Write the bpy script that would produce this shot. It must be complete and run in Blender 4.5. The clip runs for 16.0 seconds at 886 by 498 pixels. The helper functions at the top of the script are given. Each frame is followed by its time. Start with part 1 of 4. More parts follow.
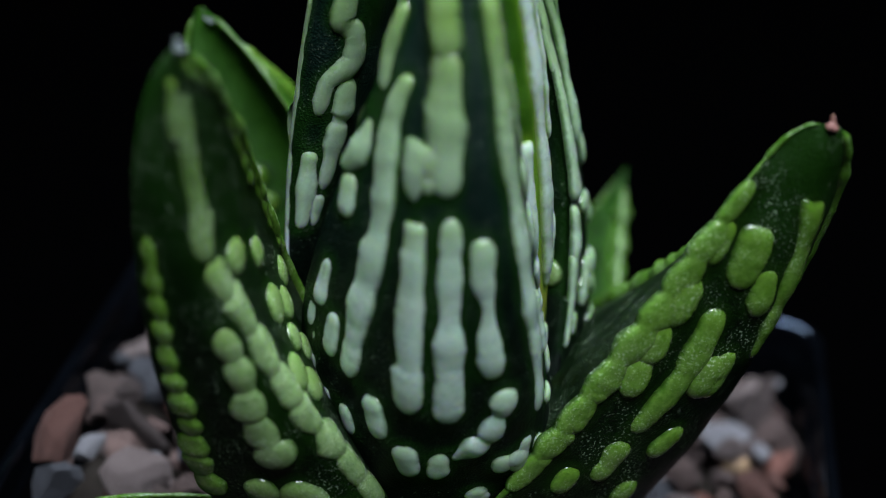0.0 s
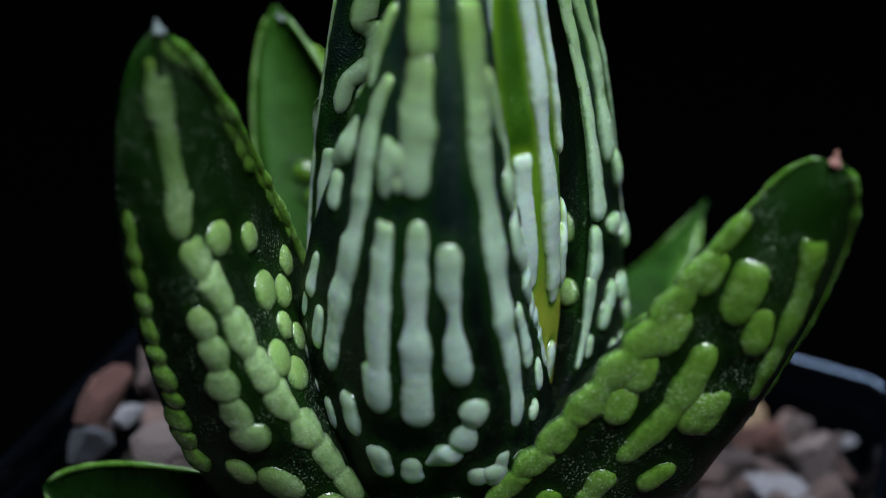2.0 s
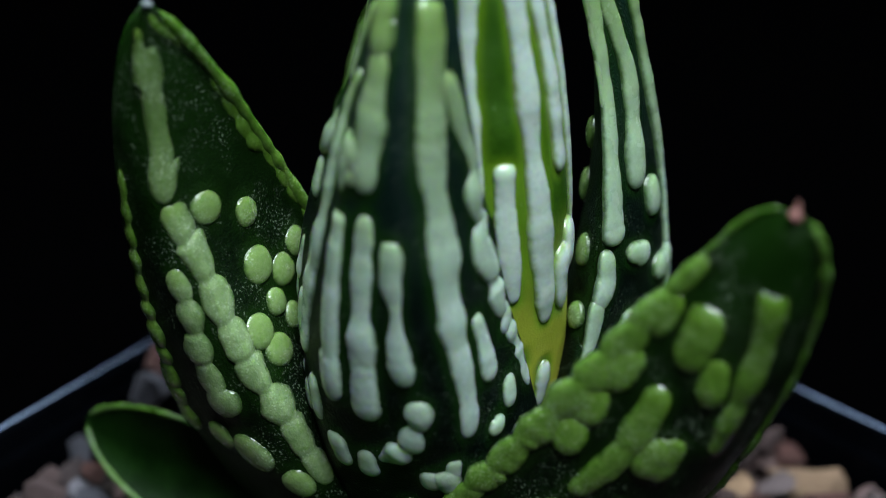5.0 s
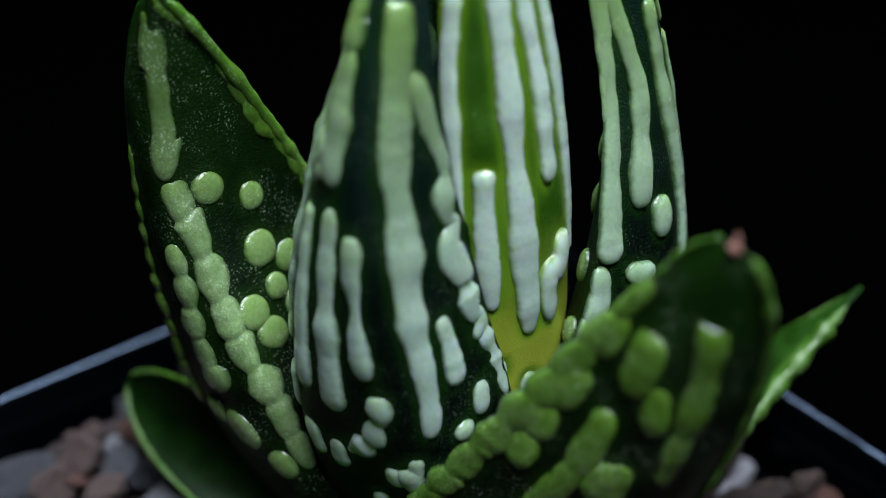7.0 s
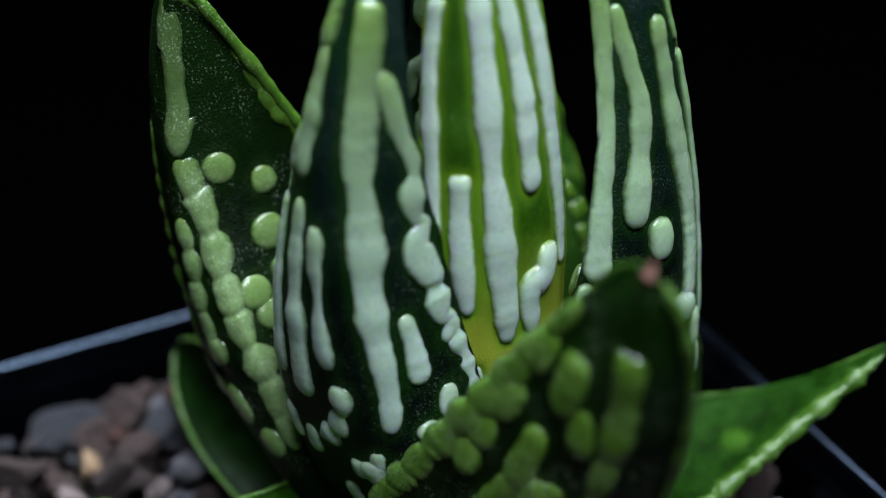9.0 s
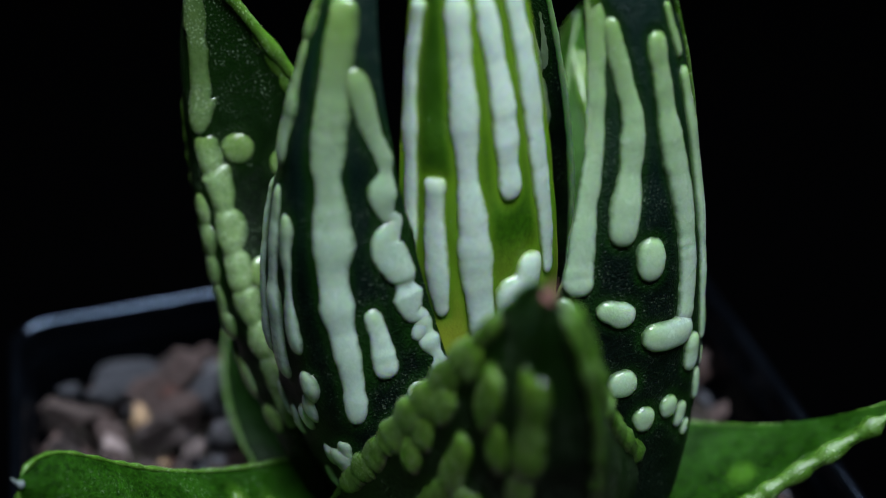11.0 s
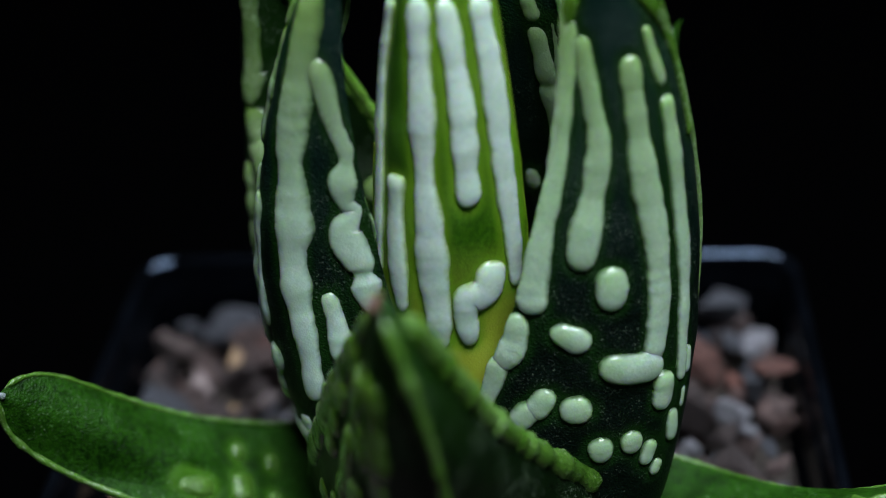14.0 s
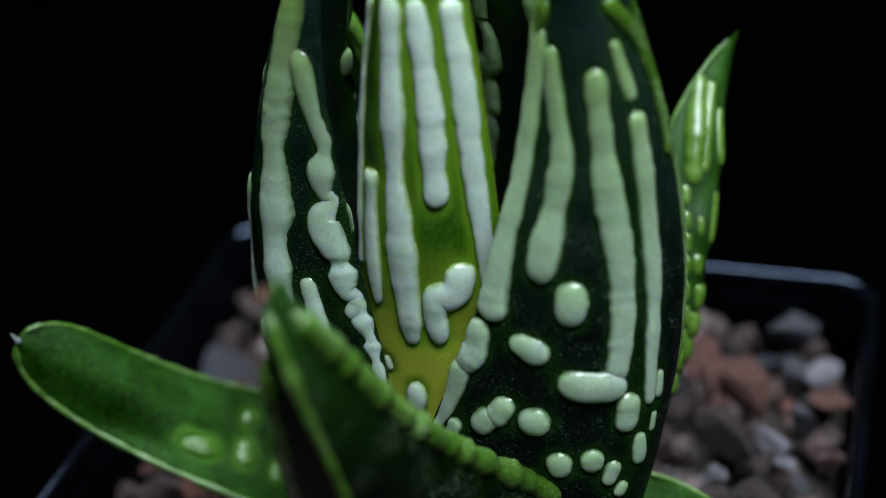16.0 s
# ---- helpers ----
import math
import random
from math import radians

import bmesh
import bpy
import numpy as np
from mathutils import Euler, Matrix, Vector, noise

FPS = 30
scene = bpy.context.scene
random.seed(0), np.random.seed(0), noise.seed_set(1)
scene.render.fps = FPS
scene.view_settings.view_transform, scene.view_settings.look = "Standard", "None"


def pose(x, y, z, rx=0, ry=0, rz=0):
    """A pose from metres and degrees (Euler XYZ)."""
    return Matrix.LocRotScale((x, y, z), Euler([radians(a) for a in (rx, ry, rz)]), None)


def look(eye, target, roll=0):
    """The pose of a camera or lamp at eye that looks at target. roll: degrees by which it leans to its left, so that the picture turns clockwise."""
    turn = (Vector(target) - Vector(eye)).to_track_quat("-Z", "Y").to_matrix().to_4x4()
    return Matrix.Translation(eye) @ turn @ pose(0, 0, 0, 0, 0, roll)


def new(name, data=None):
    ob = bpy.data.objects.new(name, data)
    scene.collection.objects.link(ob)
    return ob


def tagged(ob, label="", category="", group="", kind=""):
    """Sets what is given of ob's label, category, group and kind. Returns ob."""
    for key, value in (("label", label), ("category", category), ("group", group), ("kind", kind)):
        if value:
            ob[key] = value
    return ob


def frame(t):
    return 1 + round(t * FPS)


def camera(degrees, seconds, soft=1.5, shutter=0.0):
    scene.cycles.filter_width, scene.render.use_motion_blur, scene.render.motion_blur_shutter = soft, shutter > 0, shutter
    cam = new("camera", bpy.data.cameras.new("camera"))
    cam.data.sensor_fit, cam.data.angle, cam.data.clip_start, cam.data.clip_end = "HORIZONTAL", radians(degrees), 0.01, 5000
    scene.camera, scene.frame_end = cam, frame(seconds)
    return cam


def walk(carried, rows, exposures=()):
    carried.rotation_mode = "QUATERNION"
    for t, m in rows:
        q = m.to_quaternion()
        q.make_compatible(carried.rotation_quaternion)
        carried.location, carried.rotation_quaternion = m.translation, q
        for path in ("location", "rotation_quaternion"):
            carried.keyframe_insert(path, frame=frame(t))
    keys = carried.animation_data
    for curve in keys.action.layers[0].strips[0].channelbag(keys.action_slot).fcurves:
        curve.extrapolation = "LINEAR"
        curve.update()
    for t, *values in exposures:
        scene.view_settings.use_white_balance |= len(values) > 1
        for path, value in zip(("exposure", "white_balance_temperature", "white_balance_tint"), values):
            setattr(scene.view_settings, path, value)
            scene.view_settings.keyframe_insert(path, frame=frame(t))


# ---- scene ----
cam = camera(36.24, 16.0, soft=1.0)
# the camera stands still; the potted plant turns before it on a turntable, leaning a little
EYE = pose(-0.00144, -0.09774, 0.13807, 61.526, 1.197, -0.649)
walk(cam, [(0.0, EYE), (16.0, EYE)])
# the turn of the pot: seconds, place of its foot in metres, turn in degrees
TURN = [
    (0.0, -0.00970, 0.00739, 0.00251, 5.37, 5.66, 6.32),
    (0.5, -0.00915, 0.00709, 0.00224, 4.87, 5.75, 3.14),
    (1.0, -0.00830, 0.00676, 0.00206, 4.43, 5.64, 0.02),
    (1.5, -0.00768, 0.00644, 0.00195, 4.10, 5.56, -2.94),
    (2.0, -0.00705, 0.00632, 0.00178, 3.81, 5.52, -5.99),
    (2.5, -0.00649, 0.00620, 0.00168, 3.62, 5.46, -9.01),
    (3.0, -0.00601, 0.00632, 0.00165, 3.55, 5.44, -11.92),
    (3.5, -0.00544, 0.00662, 0.00164, 3.62, 5.32, -14.76),
    (4.0, -0.00498, 0.00646, 0.00166, 3.48, 5.32, -17.74),
    (6.5, -0.00278, 0.00710, 0.00129, 3.28, 5.19, -32.35),
    (7.0, -0.00238, 0.00712, 0.00119, 3.17, 5.13, -35.37),
    (7.5, -0.00208, 0.00732, 0.00109, 3.12, 5.21, -38.48),
    (8.0, -0.00170, 0.00741, 0.00097, 3.06, 5.20, -41.57),
    (8.5, -0.00142, 0.00746, 0.00085, 2.96, 5.18, -44.66),
    (9.0, -0.00102, 0.00737, 0.00078, 2.91, 5.06, -47.58),
    (11.5, 0.00126, 0.00838, 0.00057, 3.36, 5.34, -62.96),
    (12.0, 0.00183, 0.00838, 0.00036, 3.40, 5.18, -66.26),
    (12.5, 0.00242, 0.00872, 0.00029, 3.55, 5.29, -69.33),
    (13.0, 0.00304, 0.00834, 0.00029, 3.72, 5.17, -72.50),
    (13.5, 0.00363, 0.00875, 0.00038, 3.90, 5.49, -75.76),
    (14.0, 0.00400, 0.00889, 0.00032, 3.93, 5.62, -78.93),
    (14.5, 0.00448, 0.00920, 0.00025, 4.04, 5.82, -82.01),
    (15.0, 0.00519, 0.00943, 0.00035, 4.28, 6.13, -85.31),
    (15.5, 0.00552, 0.00950, 0.00047, 4.31, 6.43, -88.54),
    (16.0, 0.00630, 0.00932, 0.00062, 4.55, 6.58, -91.84),
]
cam.data.dof.use_dof = True
cam.data.dof.focus_distance = 0.107
cam.data.dof.aperture_fstop = 13.0
cam.data.dof.aperture_blades = 0

# ---- light: a dark studio, one softbox overhead and a weaker one beside it ----
world = bpy.data.worlds.new("studio_dark")
scene.world = world
world.use_nodes = True
world.node_tree.nodes["Background"].inputs[0].default_value = (0.0, 0.0, 0.0, 1)
world.node_tree.nodes["Background"].inputs[1].default_value = 0.0


def softbox(name, eye, target, width, depth, watts, colour):
    data = bpy.data.lights.new(name, "AREA")
    data.shape, data.size, data.size_y = "RECTANGLE", width, depth
    data.energy, data.color = watts, colour
    lamp = new(name, data)
    lamp.matrix_world = look(eye, target)
    return lamp


softbox("softbox_overhead", (0.03, 0.10, 0.50), (0, 0, 0.08), 0.24, 0.20, 3.35, (0.85, 0.95, 1.06))
softbox("softbox_side", (0.06, -0.17, 0.48), (0, 0, 0.08), 0.18, 0.18, 2.75, (0.84, 0.95, 1.06))
scene.view_settings.exposure = 0.0


# ---- materials ----
def material(name):
    m = bpy.data.materials.new(name)
    m.use_nodes = True
    t = m.node_tree
    return m, t, t.nodes["Principled BSDF"]


def node(t, kind, inputs=(), operation="", data_type="", blend_type="", interpolation_type="", attribute_name=""):
    n = t.nodes.new(kind)
    if operation:
        n.operation = operation
    if data_type:
        n.data_type = data_type
    if blend_type:
        n.blend_type = blend_type
    if interpolation_type:
        n.interpolation_type = interpolation_type
    if attribute_name:
        n.attribute_name = attribute_name
    for k, val in dict(inputs).items():
        n.inputs[k].default_value = val
    return n


def ramp(t, src, stops):
    n = t.nodes.new("ShaderNodeValToRGB")
    while len(n.color_ramp.elements) < len(stops):
        n.color_ramp.elements.new(0.5)
    for e, (pos, col) in zip(n.color_ramp.elements, stops):
        e.position, e.color = pos, (*col, 1)
    t.links.new(src, n.inputs[0])
    return n


def relief(t, bsdf, src, strength, distance, chain=None):
    b = node(t, "ShaderNodeBump", {"Strength": strength, "Distance": distance})
    t.links.new(src, b.inputs["Height"])
    if chain:
        t.links.new(chain.outputs[0], b.inputs["Normal"])
    t.links.new(b.outputs[0], bsdf.inputs["Normal"])
    return b


def skin(name, dark, light, rough, sss=0.25, base=None, tip=None, dust_glint=0.35, rim=None, top=None, grain=1.0, shine=0.5, halo=None, speck_at=0.70):
    """Leaf flesh: mottled green, fine pored relief, waxy shine. base / tip: colours low down and high up on the leaf,
    on the flesh with glow and sheen painted in.
    """
    m, t, p = material(name)
    co = node(t, "ShaderNodeTexCoord")
    n1 = node(t, "ShaderNodeTexNoise", {"Scale": 260.0, "Detail": 5.0, "Roughness": 0.6})
    t.links.new(co.outputs["Object"], n1.inputs["Vector"])
    n2 = node(t, "ShaderNodeTexNoise", {"Scale": 2600.0, "Detail": 2.0})
    t.links.new(co.outputs["Object"], n2.inputs["Vector"])
    vo = node(t, "ShaderNodeTexVoronoi", {"Scale": 5600.0})
    t.links.new(co.outputs["Object"], vo.inputs["Vector"])
    mix = node(t, "ShaderNodeMath", operation="MULTIPLY_ADD")
    mix.inputs[1].default_value = 0.45
    t.links.new(n2.outputs["Fac"], mix.inputs[0])
    half = node(t, "ShaderNodeMath", operation="MULTIPLY")
    half.inputs[1].default_value = 0.55
    t.links.new(n1.outputs["Fac"], half.inputs[0])
    t.links.new(half.outputs[0], mix.inputs[2])
    col = ramp(t, mix.outputs[0], [(0.36, dark), (0.64, light)])
    out = col.outputs[0]
    sep = node(t, "ShaderNodeSeparateXYZ")
    t.links.new(co.outputs["Object"], sep.inputs[0])
    for extra, lo, hi in ((base, 0.036, 0.020), (tip, 0.030, 0.053)):
        if extra:
            mr = node(t, "ShaderNodeMapRange", {"From Min": lo, "From Max": hi, "To Min": 0.0, "To Max": 1.0})
            t.links.new(sep.outputs["Z"], mr.inputs["Value"])
            mx = node(t, "ShaderNodeMix", data_type="RGBA")
            t.links.new(mr.outputs[0], mx.inputs["Factor"])
            t.links.new(out, mx.inputs["A"])
            mx.inputs["B"].default_value = (*extra, 1)
            out = mx.outputs["Result"]
    fine = node(t, "ShaderNodeTexNoise", {"Scale": 1500.0, "Detail": 3.0, "Roughness": 0.7})
    t.links.new(co.outputs["Object"], fine.inputs["Vector"])
    for extra, attr, lo, hi in ((top, "along", 1.0, 0.0), (rim, "crest", 0.78, 0.08)):
        if extra:
            at = node(t, "ShaderNodeAttribute", attribute_name=attr)
            wob = node(t, "ShaderNodeMath", operation="MULTIPLY_ADD")
            wob.inputs[1].default_value = 0.5
            t.links.new((fine if attr == "crest" else n1).outputs["Fac"], wob.inputs[0])
            t.links.new(at.outputs["Fac"], wob.inputs[2])
            mr = node(t, "ShaderNodeMapRange", {"From Min": lo + 0.25, "From Max": hi + 0.25, "To Min": 0.0, "To Max": 0.9 if attr == "crest" else 0.45}, interpolation_type="SMOOTHSTEP")
            t.links.new(wob.outputs[0], mr.inputs["Value"])
            mx = node(t, "ShaderNodeMix", data_type="RGBA")
            t.links.new(mr.outputs[0], mx.inputs["Factor"])
            t.links.new(out, mx.inputs["A"])
            mx.inputs["B"].default_value = (*extra, 1)
            out = mx.outputs["Result"]
    if halo:
        at = node(t, "ShaderNodeAttribute", attribute_name="near")
        mr = node(t, "ShaderNodeMapRange", {"From Min": 0.05, "From Max": 0.95, "To Min": 0.0, "To Max": 1.0})
        t.links.new(at.outputs["Fac"], mr.inputs["Value"])
        mx = node(t, "ShaderNodeMix", data_type="RGBA")
        t.links.new(mr.outputs[0], mx.inputs["Factor"])
        t.links.new(out, mx.inputs["A"])
        mx.inputs["B"].default_value = (*halo, 1)
        out = mx.outputs["Result"]
    # pale specks: white dust, and the glitter of shiny papillae painted in
    n3 = node(t, "ShaderNodeTexNoise", {"Scale": 5200.0, "Detail": 1.0})
    t.links.new(co.outputs["Object"], n3.inputs["Vector"])
    speck = node(t, "ShaderNodeMapRange", {"From Min": speck_at, "From Max": speck_at + 0.08, "To Min": 0.0, "To Max": dust_glint})
    t.links.new(n3.outputs["Fac"], speck.inputs["Value"])
    patch = node(t, "ShaderNodeMapRange", {"From Min": 0.45, "From Max": 0.65, "To Min": 0.0, "To Max": 1.0})
    t.links.new(n1.outputs["Fac"], patch.inputs["Value"])
    both = node(t, "ShaderNodeMath", operation="MULTIPLY")
    t.links.new(speck.outputs[0], both.inputs[0])
    t.links.new(patch.outputs[0], both.inputs[1])
    dm = node(t, "ShaderNodeMix", data_type="RGBA")
    t.links.new(both.outputs[0], dm.inputs["Factor"])
    t.links.new(out, dm.inputs["A"])
    dm.inputs["B"].default_value = (0.48, 0.60, 0.42, 1)
    t.links.new(dm.outputs["Result"], p.inputs["Base Color"])
    rr = node(t, "ShaderNodeMapRange", {"From Min": 0.3, "From Max": 0.7, "To Min": rough - 0.08, "To Max": rough + 0.10})
    t.links.new(n1.outputs["Fac"], rr.inputs["Value"])
    t.links.new(rr.outputs[0], p.inputs["Roughness"])
    p.inputs["Subsurface Weight"].default_value = sss
    p.inputs["Subsurface Radius"].default_value = (0.6, 1.0, 0.25)
    p.inputs["Subsurface Scale"].default_value = 0.0011
    p.inputs["Specular IOR Level"].default_value = shine
    if rim:
        p.inputs["Coat Weight"].default_value = 0.35
        p.inputs["Coat Roughness"].default_value = 0.10
    b0 = relief(t, p, n3.outputs["Fac"], min(1.0, 0.7 * grain), 0.00006)
    b1 = relief(t, p, vo.outputs["Distance"], min(1.0, 0.7 * grain), 0.00009, b0)
    relief(t, p, n1.outputs["Fac"], 0.22 * min(grain, 1.0), 0.0005, b1)
    return m


# tip of these three paints sheen and light from above on the upper flesh
LEAF_DARK = skin("leaf_dark_green", (0.0003, 0.0016, 0.0009), (0.0018, 0.0070, 0.0040), 0.42, 0.05, tip=(0.0045, 0.0165, 0.0120), dust_glint=0.22, grain=1.3, shine=0.12, halo=(0.005, 0.024, 0.003), speck_at=0.63)
LEAF_OUTER = skin("leaf_outer_green", (0.0004, 0.0020, 0.0004), (0.0026, 0.0110, 0.0018), 0.42, 0.06, tip=(0.0070, 0.029, 0.0030), dust_glint=0.38, grain=0.8, shine=0.14, halo=(0.004, 0.016, 0.0015), speck_at=0.61)
LEAF_LEAN = skin("leaf_leaning_green", (0.0004, 0.0020, 0.0004), (0.0040, 0.0150, 0.0030), 0.42, 0.08, tip=(0.010, 0.042, 0.003), dust_glint=0.4, grain=0.8, shine=0.16, halo=(0.005, 0.018, 0.0015), speck_at=0.60)
LEAF_SHORT = skin("leaf_short_dark_green", (0.0010, 0.0055, 0.0006), (0.0050, 0.022, 0.0020), 0.45, 0.06, dust_glint=0.0, grain=0.5, shine=0.08)
# base: the translucent glow at the leaf's foot, painted as pale yellow
LEAF_YOUNG = skin("leaf_young_yellow_green", (0.016, 0.070, 0.001), (0.066, 0.180, 0.005), 0.38, 0.30, base=(0.46, 0.50, 0.05), tip=(0.022, 0.080, 0.004), grain=0.35, halo=(0.12, 0.25, 0.010))
LEAF_PLAIN = skin("leaf_plain_green", (0.010, 0.040, 0.003), (0.024, 0.084, 0.007), 0.42, 0.12, grain=0.5, shine=0.18, halo=(0.008, 0.034, 0.002))
LEAF_LOW = skin("leaf_low_dark_green", (0.0018, 0.0100, 0.0004), (0.0125, 0.056, 0.0024), 0.42, 0.08, dust_glint=0.25, grain=1.1, shine=0.07, halo=(0.03, 0.09, 0.006), speck_at=0.66)
WART_WHITE = skin("tubercle_white", (0.40, 0.53, 0.44), (0.50, 0.62, 0.54), 0.24, 0.8, tip=(0.155, 0.255, 0.072), rim=(0.040, 0.090, 0.022), top=(0.26, 0.39, 0.15), dust_glint=0.25, grain=0.25)
WART_BRIGHT = skin("tubercle_bright_white", (0.47, 0.59, 0.51), (0.56, 0.67, 0.60), 0.24, 0.8, rim=(0.17, 0.28, 0.04), top=(0.52, 0.66, 0.48), dust_glint=0.06, grain=0.10)
WART_PALE = skin("tubercle_pale_green", (0.35, 0.47, 0.35), (0.44, 0.57, 0.44), 0.24, 0.8, tip=(0.165, 0.27, 0.085), rim=(0.030, 0.078, 0.016), top=(0.24, 0.38, 0.14), dust_glint=0.28, grain=0.28)
WART_GREEN = skin("tubercle_green", (0.14, 0.225, 0.085), (0.23, 0.33, 0.15), 0.25, 0.55, tip=(0.034, 0.084, 0.005), rim=(0.022, 0.060, 0.008), top=(0.16, 0.28, 0.04), dust_glint=0.6, grain=0.35, speck_at=0.59)
WART_OLIVE = skin("tubercle_olive", (0.075, 0.165, 0.018), (0.15, 0.28, 0.050), 0.25, 0.5, tip=(0.035, 0.095, 0.006), rim=(0.012, 0.040, 0.004), top=(0.11, 0.22, 0.018), dust_glint=0.65, grain=0.35, speck_at=0.58)
WART_LEAF = skin("margin_green", (0.028, 0.080, 0.006), (0.070, 0.155, 0.018), 0.32, 0.3, grain=0.7, dust_glint=0.7, speck_at=0.60)
WART_LIME = skin("tubercle_lime", (0.045, 0.115, 0.008), (0.10, 0.19, 0.022), 0.30, 0.5, rim=(0.04, 0.11, 0.008), grain=0.3)
TIP_GREY = skin("tip_dry_grey", (0.07, 0.09, 0.09), (0.16, 0.19, 0.19), 0.6, 0.1)
TIP_DRY = skin("tip_dry_brown", (0.14, 0.045, 0.035), (0.27, 0.13, 0.11), 0.7, 0.1)


def plastic(name, shine):
    m, t, p = material(name)
    p.inputs["Specular IOR Level"].default_value = shine
    co = node(t, "ShaderNodeTexCoord")
    n1 = node(t, "ShaderNodeTexNoise", {"Scale": 90.0, "Detail": 6.0, "Roughness": 0.7})
    t.links.new(co.outputs["Object"], n1.inputs["Vector"])
    col = ramp(t, n1.outputs["Fac"], [(0.35, (0.0006, 0.0008, 0.0012)), (0.7, (0.0015, 0.002, 0.003))])
    t.links.new(col.outputs[0], p.inputs["Base Color"])
    rr = ramp(t, n1.outputs["Fac"], [(0.35, (0.07, 0.07, 0.07)), (0.7, (0.14, 0.14, 0.14))])
    t.links.new(rr.outputs[0], p.inputs["Roughness"])
    p.inputs["Specular Tint"].default_value = (0.50, 0.68, 1.0, 1)
    relief(t, p, n1.outputs["Fac"], 0.2, 0.0003)
    return m


def stone_mat(name, joined):
    m, t, p = material(name)
    co = node(t, "ShaderNodeTexCoord")
    info = node(t, "ShaderNodeObjectInfo")
    n1 = node(t, "ShaderNodeTexNoise", {"Scale": 420.0, "Detail": 8.0, "Roughness": 0.7})
    t.links.new(co.outputs["Object"], n1.inputs["Vector"])
    n2 = node(t, "ShaderNodeTexVoronoi", {"Scale": 1100.0})
    t.links.new(co.outputs["Object"], n2.inputs["Vector"])
    pick = node(t, "ShaderNodeNewGeometry").outputs["Random Per Island"] if joined else info.outputs["Random"]
    col = ramp(t, pick, [(0.0, (0.055, 0.036, 0.034)), (0.14, (0.105, 0.066, 0.060)), (0.3, (0.098, 0.066, 0.060)), (0.45, (0.110, 0.068, 0.060)),
                         (0.58, (0.058, 0.062, 0.078)), (0.7, (0.21, 0.165, 0.160)), (0.82, (0.120, 0.046, 0.034)), (0.91, (0.36, 0.24, 0.14)), (0.93, (0.27, 0.27, 0.30))])
    col.color_ramp.interpolation = "CONSTANT"
    mx = node(t, "ShaderNodeMix", data_type="RGBA", blend_type="MULTIPLY")
    mx.inputs["Factor"].default_value = 0.85
    sh = ramp(t, n1.outputs["Fac"], [(0.28, (0.26, 0.24, 0.24)), (0.70, (1.25, 1.2, 1.2))])
    t.links.new(col.outputs[0], mx.inputs["A"])
    t.links.new(sh.outputs[0], mx.inputs["B"])
    t.links.new(mx.outputs["Result"], p.inputs["Base Color"])
    p.inputs["Roughness"].default_value = 0.85
    b1 = relief(t, p, n2.outputs["Distance"], 0.5, 0.0003)
    relief(t, p, n1.outputs["Fac"], 0.7, 0.0006, b1)
    return m


def plain(name, a, b, rough, scale, spec=0.3):
    m, t, p = material(name)
    co = node(t, "ShaderNodeTexCoord")
    n1 = node(t, "ShaderNodeTexNoise", {"Scale": scale, "Detail": 6.0, "Roughness": 0.7})
    t.links.new(co.outputs["Object"], n1.inputs["Vector"])
    t.links.new(ramp(t, n1.outputs["Fac"], [(0.35, a), (0.65, b)]).outputs[0], p.inputs["Base Color"])
    p.inputs["Roughness"].default_value = rough
    p.inputs["Specular IOR Level"].default_value = spec
    relief(t, p, n1.outputs["Fac"], 0.4, 0.001)
    return m


PLASTIC = plastic("pot_black_plastic", 0.04)
PLASTIC_RIM = plastic("pot_rim_plastic", 0.42)
STONE = stone_mat("lava_stone", False)
STONE_BED = stone_mat("lava_stone_bed", True)
SOIL = plain("dark_soil", (0.012, 0.009, 0.007), (0.035, 0.027, 0.022), 0.95, 500.0)
VELVET = plain("black_velvet", (0.0002, 0.0002, 0.0002), (0.0005, 0.0005, 0.0006), 1.0, 300.0, 0.0)


# ---- meshes ----
def finish(bm, name, mat, parent=None, label="", smooth=True):
    me = bpy.data.meshes.new(name)
    bm.normal_update()
    bm.to_mesh(me)
    bm.free()
    me.materials.append(mat)
    for f in me.polygons:
        f.use_smooth = smooth
    ob = new(name, me)
    ob.parent = parent
    return tagged(ob, label) if label else ob


def part(name, bm, mat, parent, label=""):
    return finish(bm, name, mat, parent, label)


def sheet(bm, rows, close=False):
    """Quads between rows of points; close: each row runs round."""
    vs = [[bm.verts.new(p) for p in r] for r in rows]
    for a, b in zip(vs, vs[1:]):
        n = len(a)
        for k in range(n if close else n - 1):
            bm.faces.new((a[k], a[(k + 1) % n], b[(k + 1) % n], b[k]))
    return vs


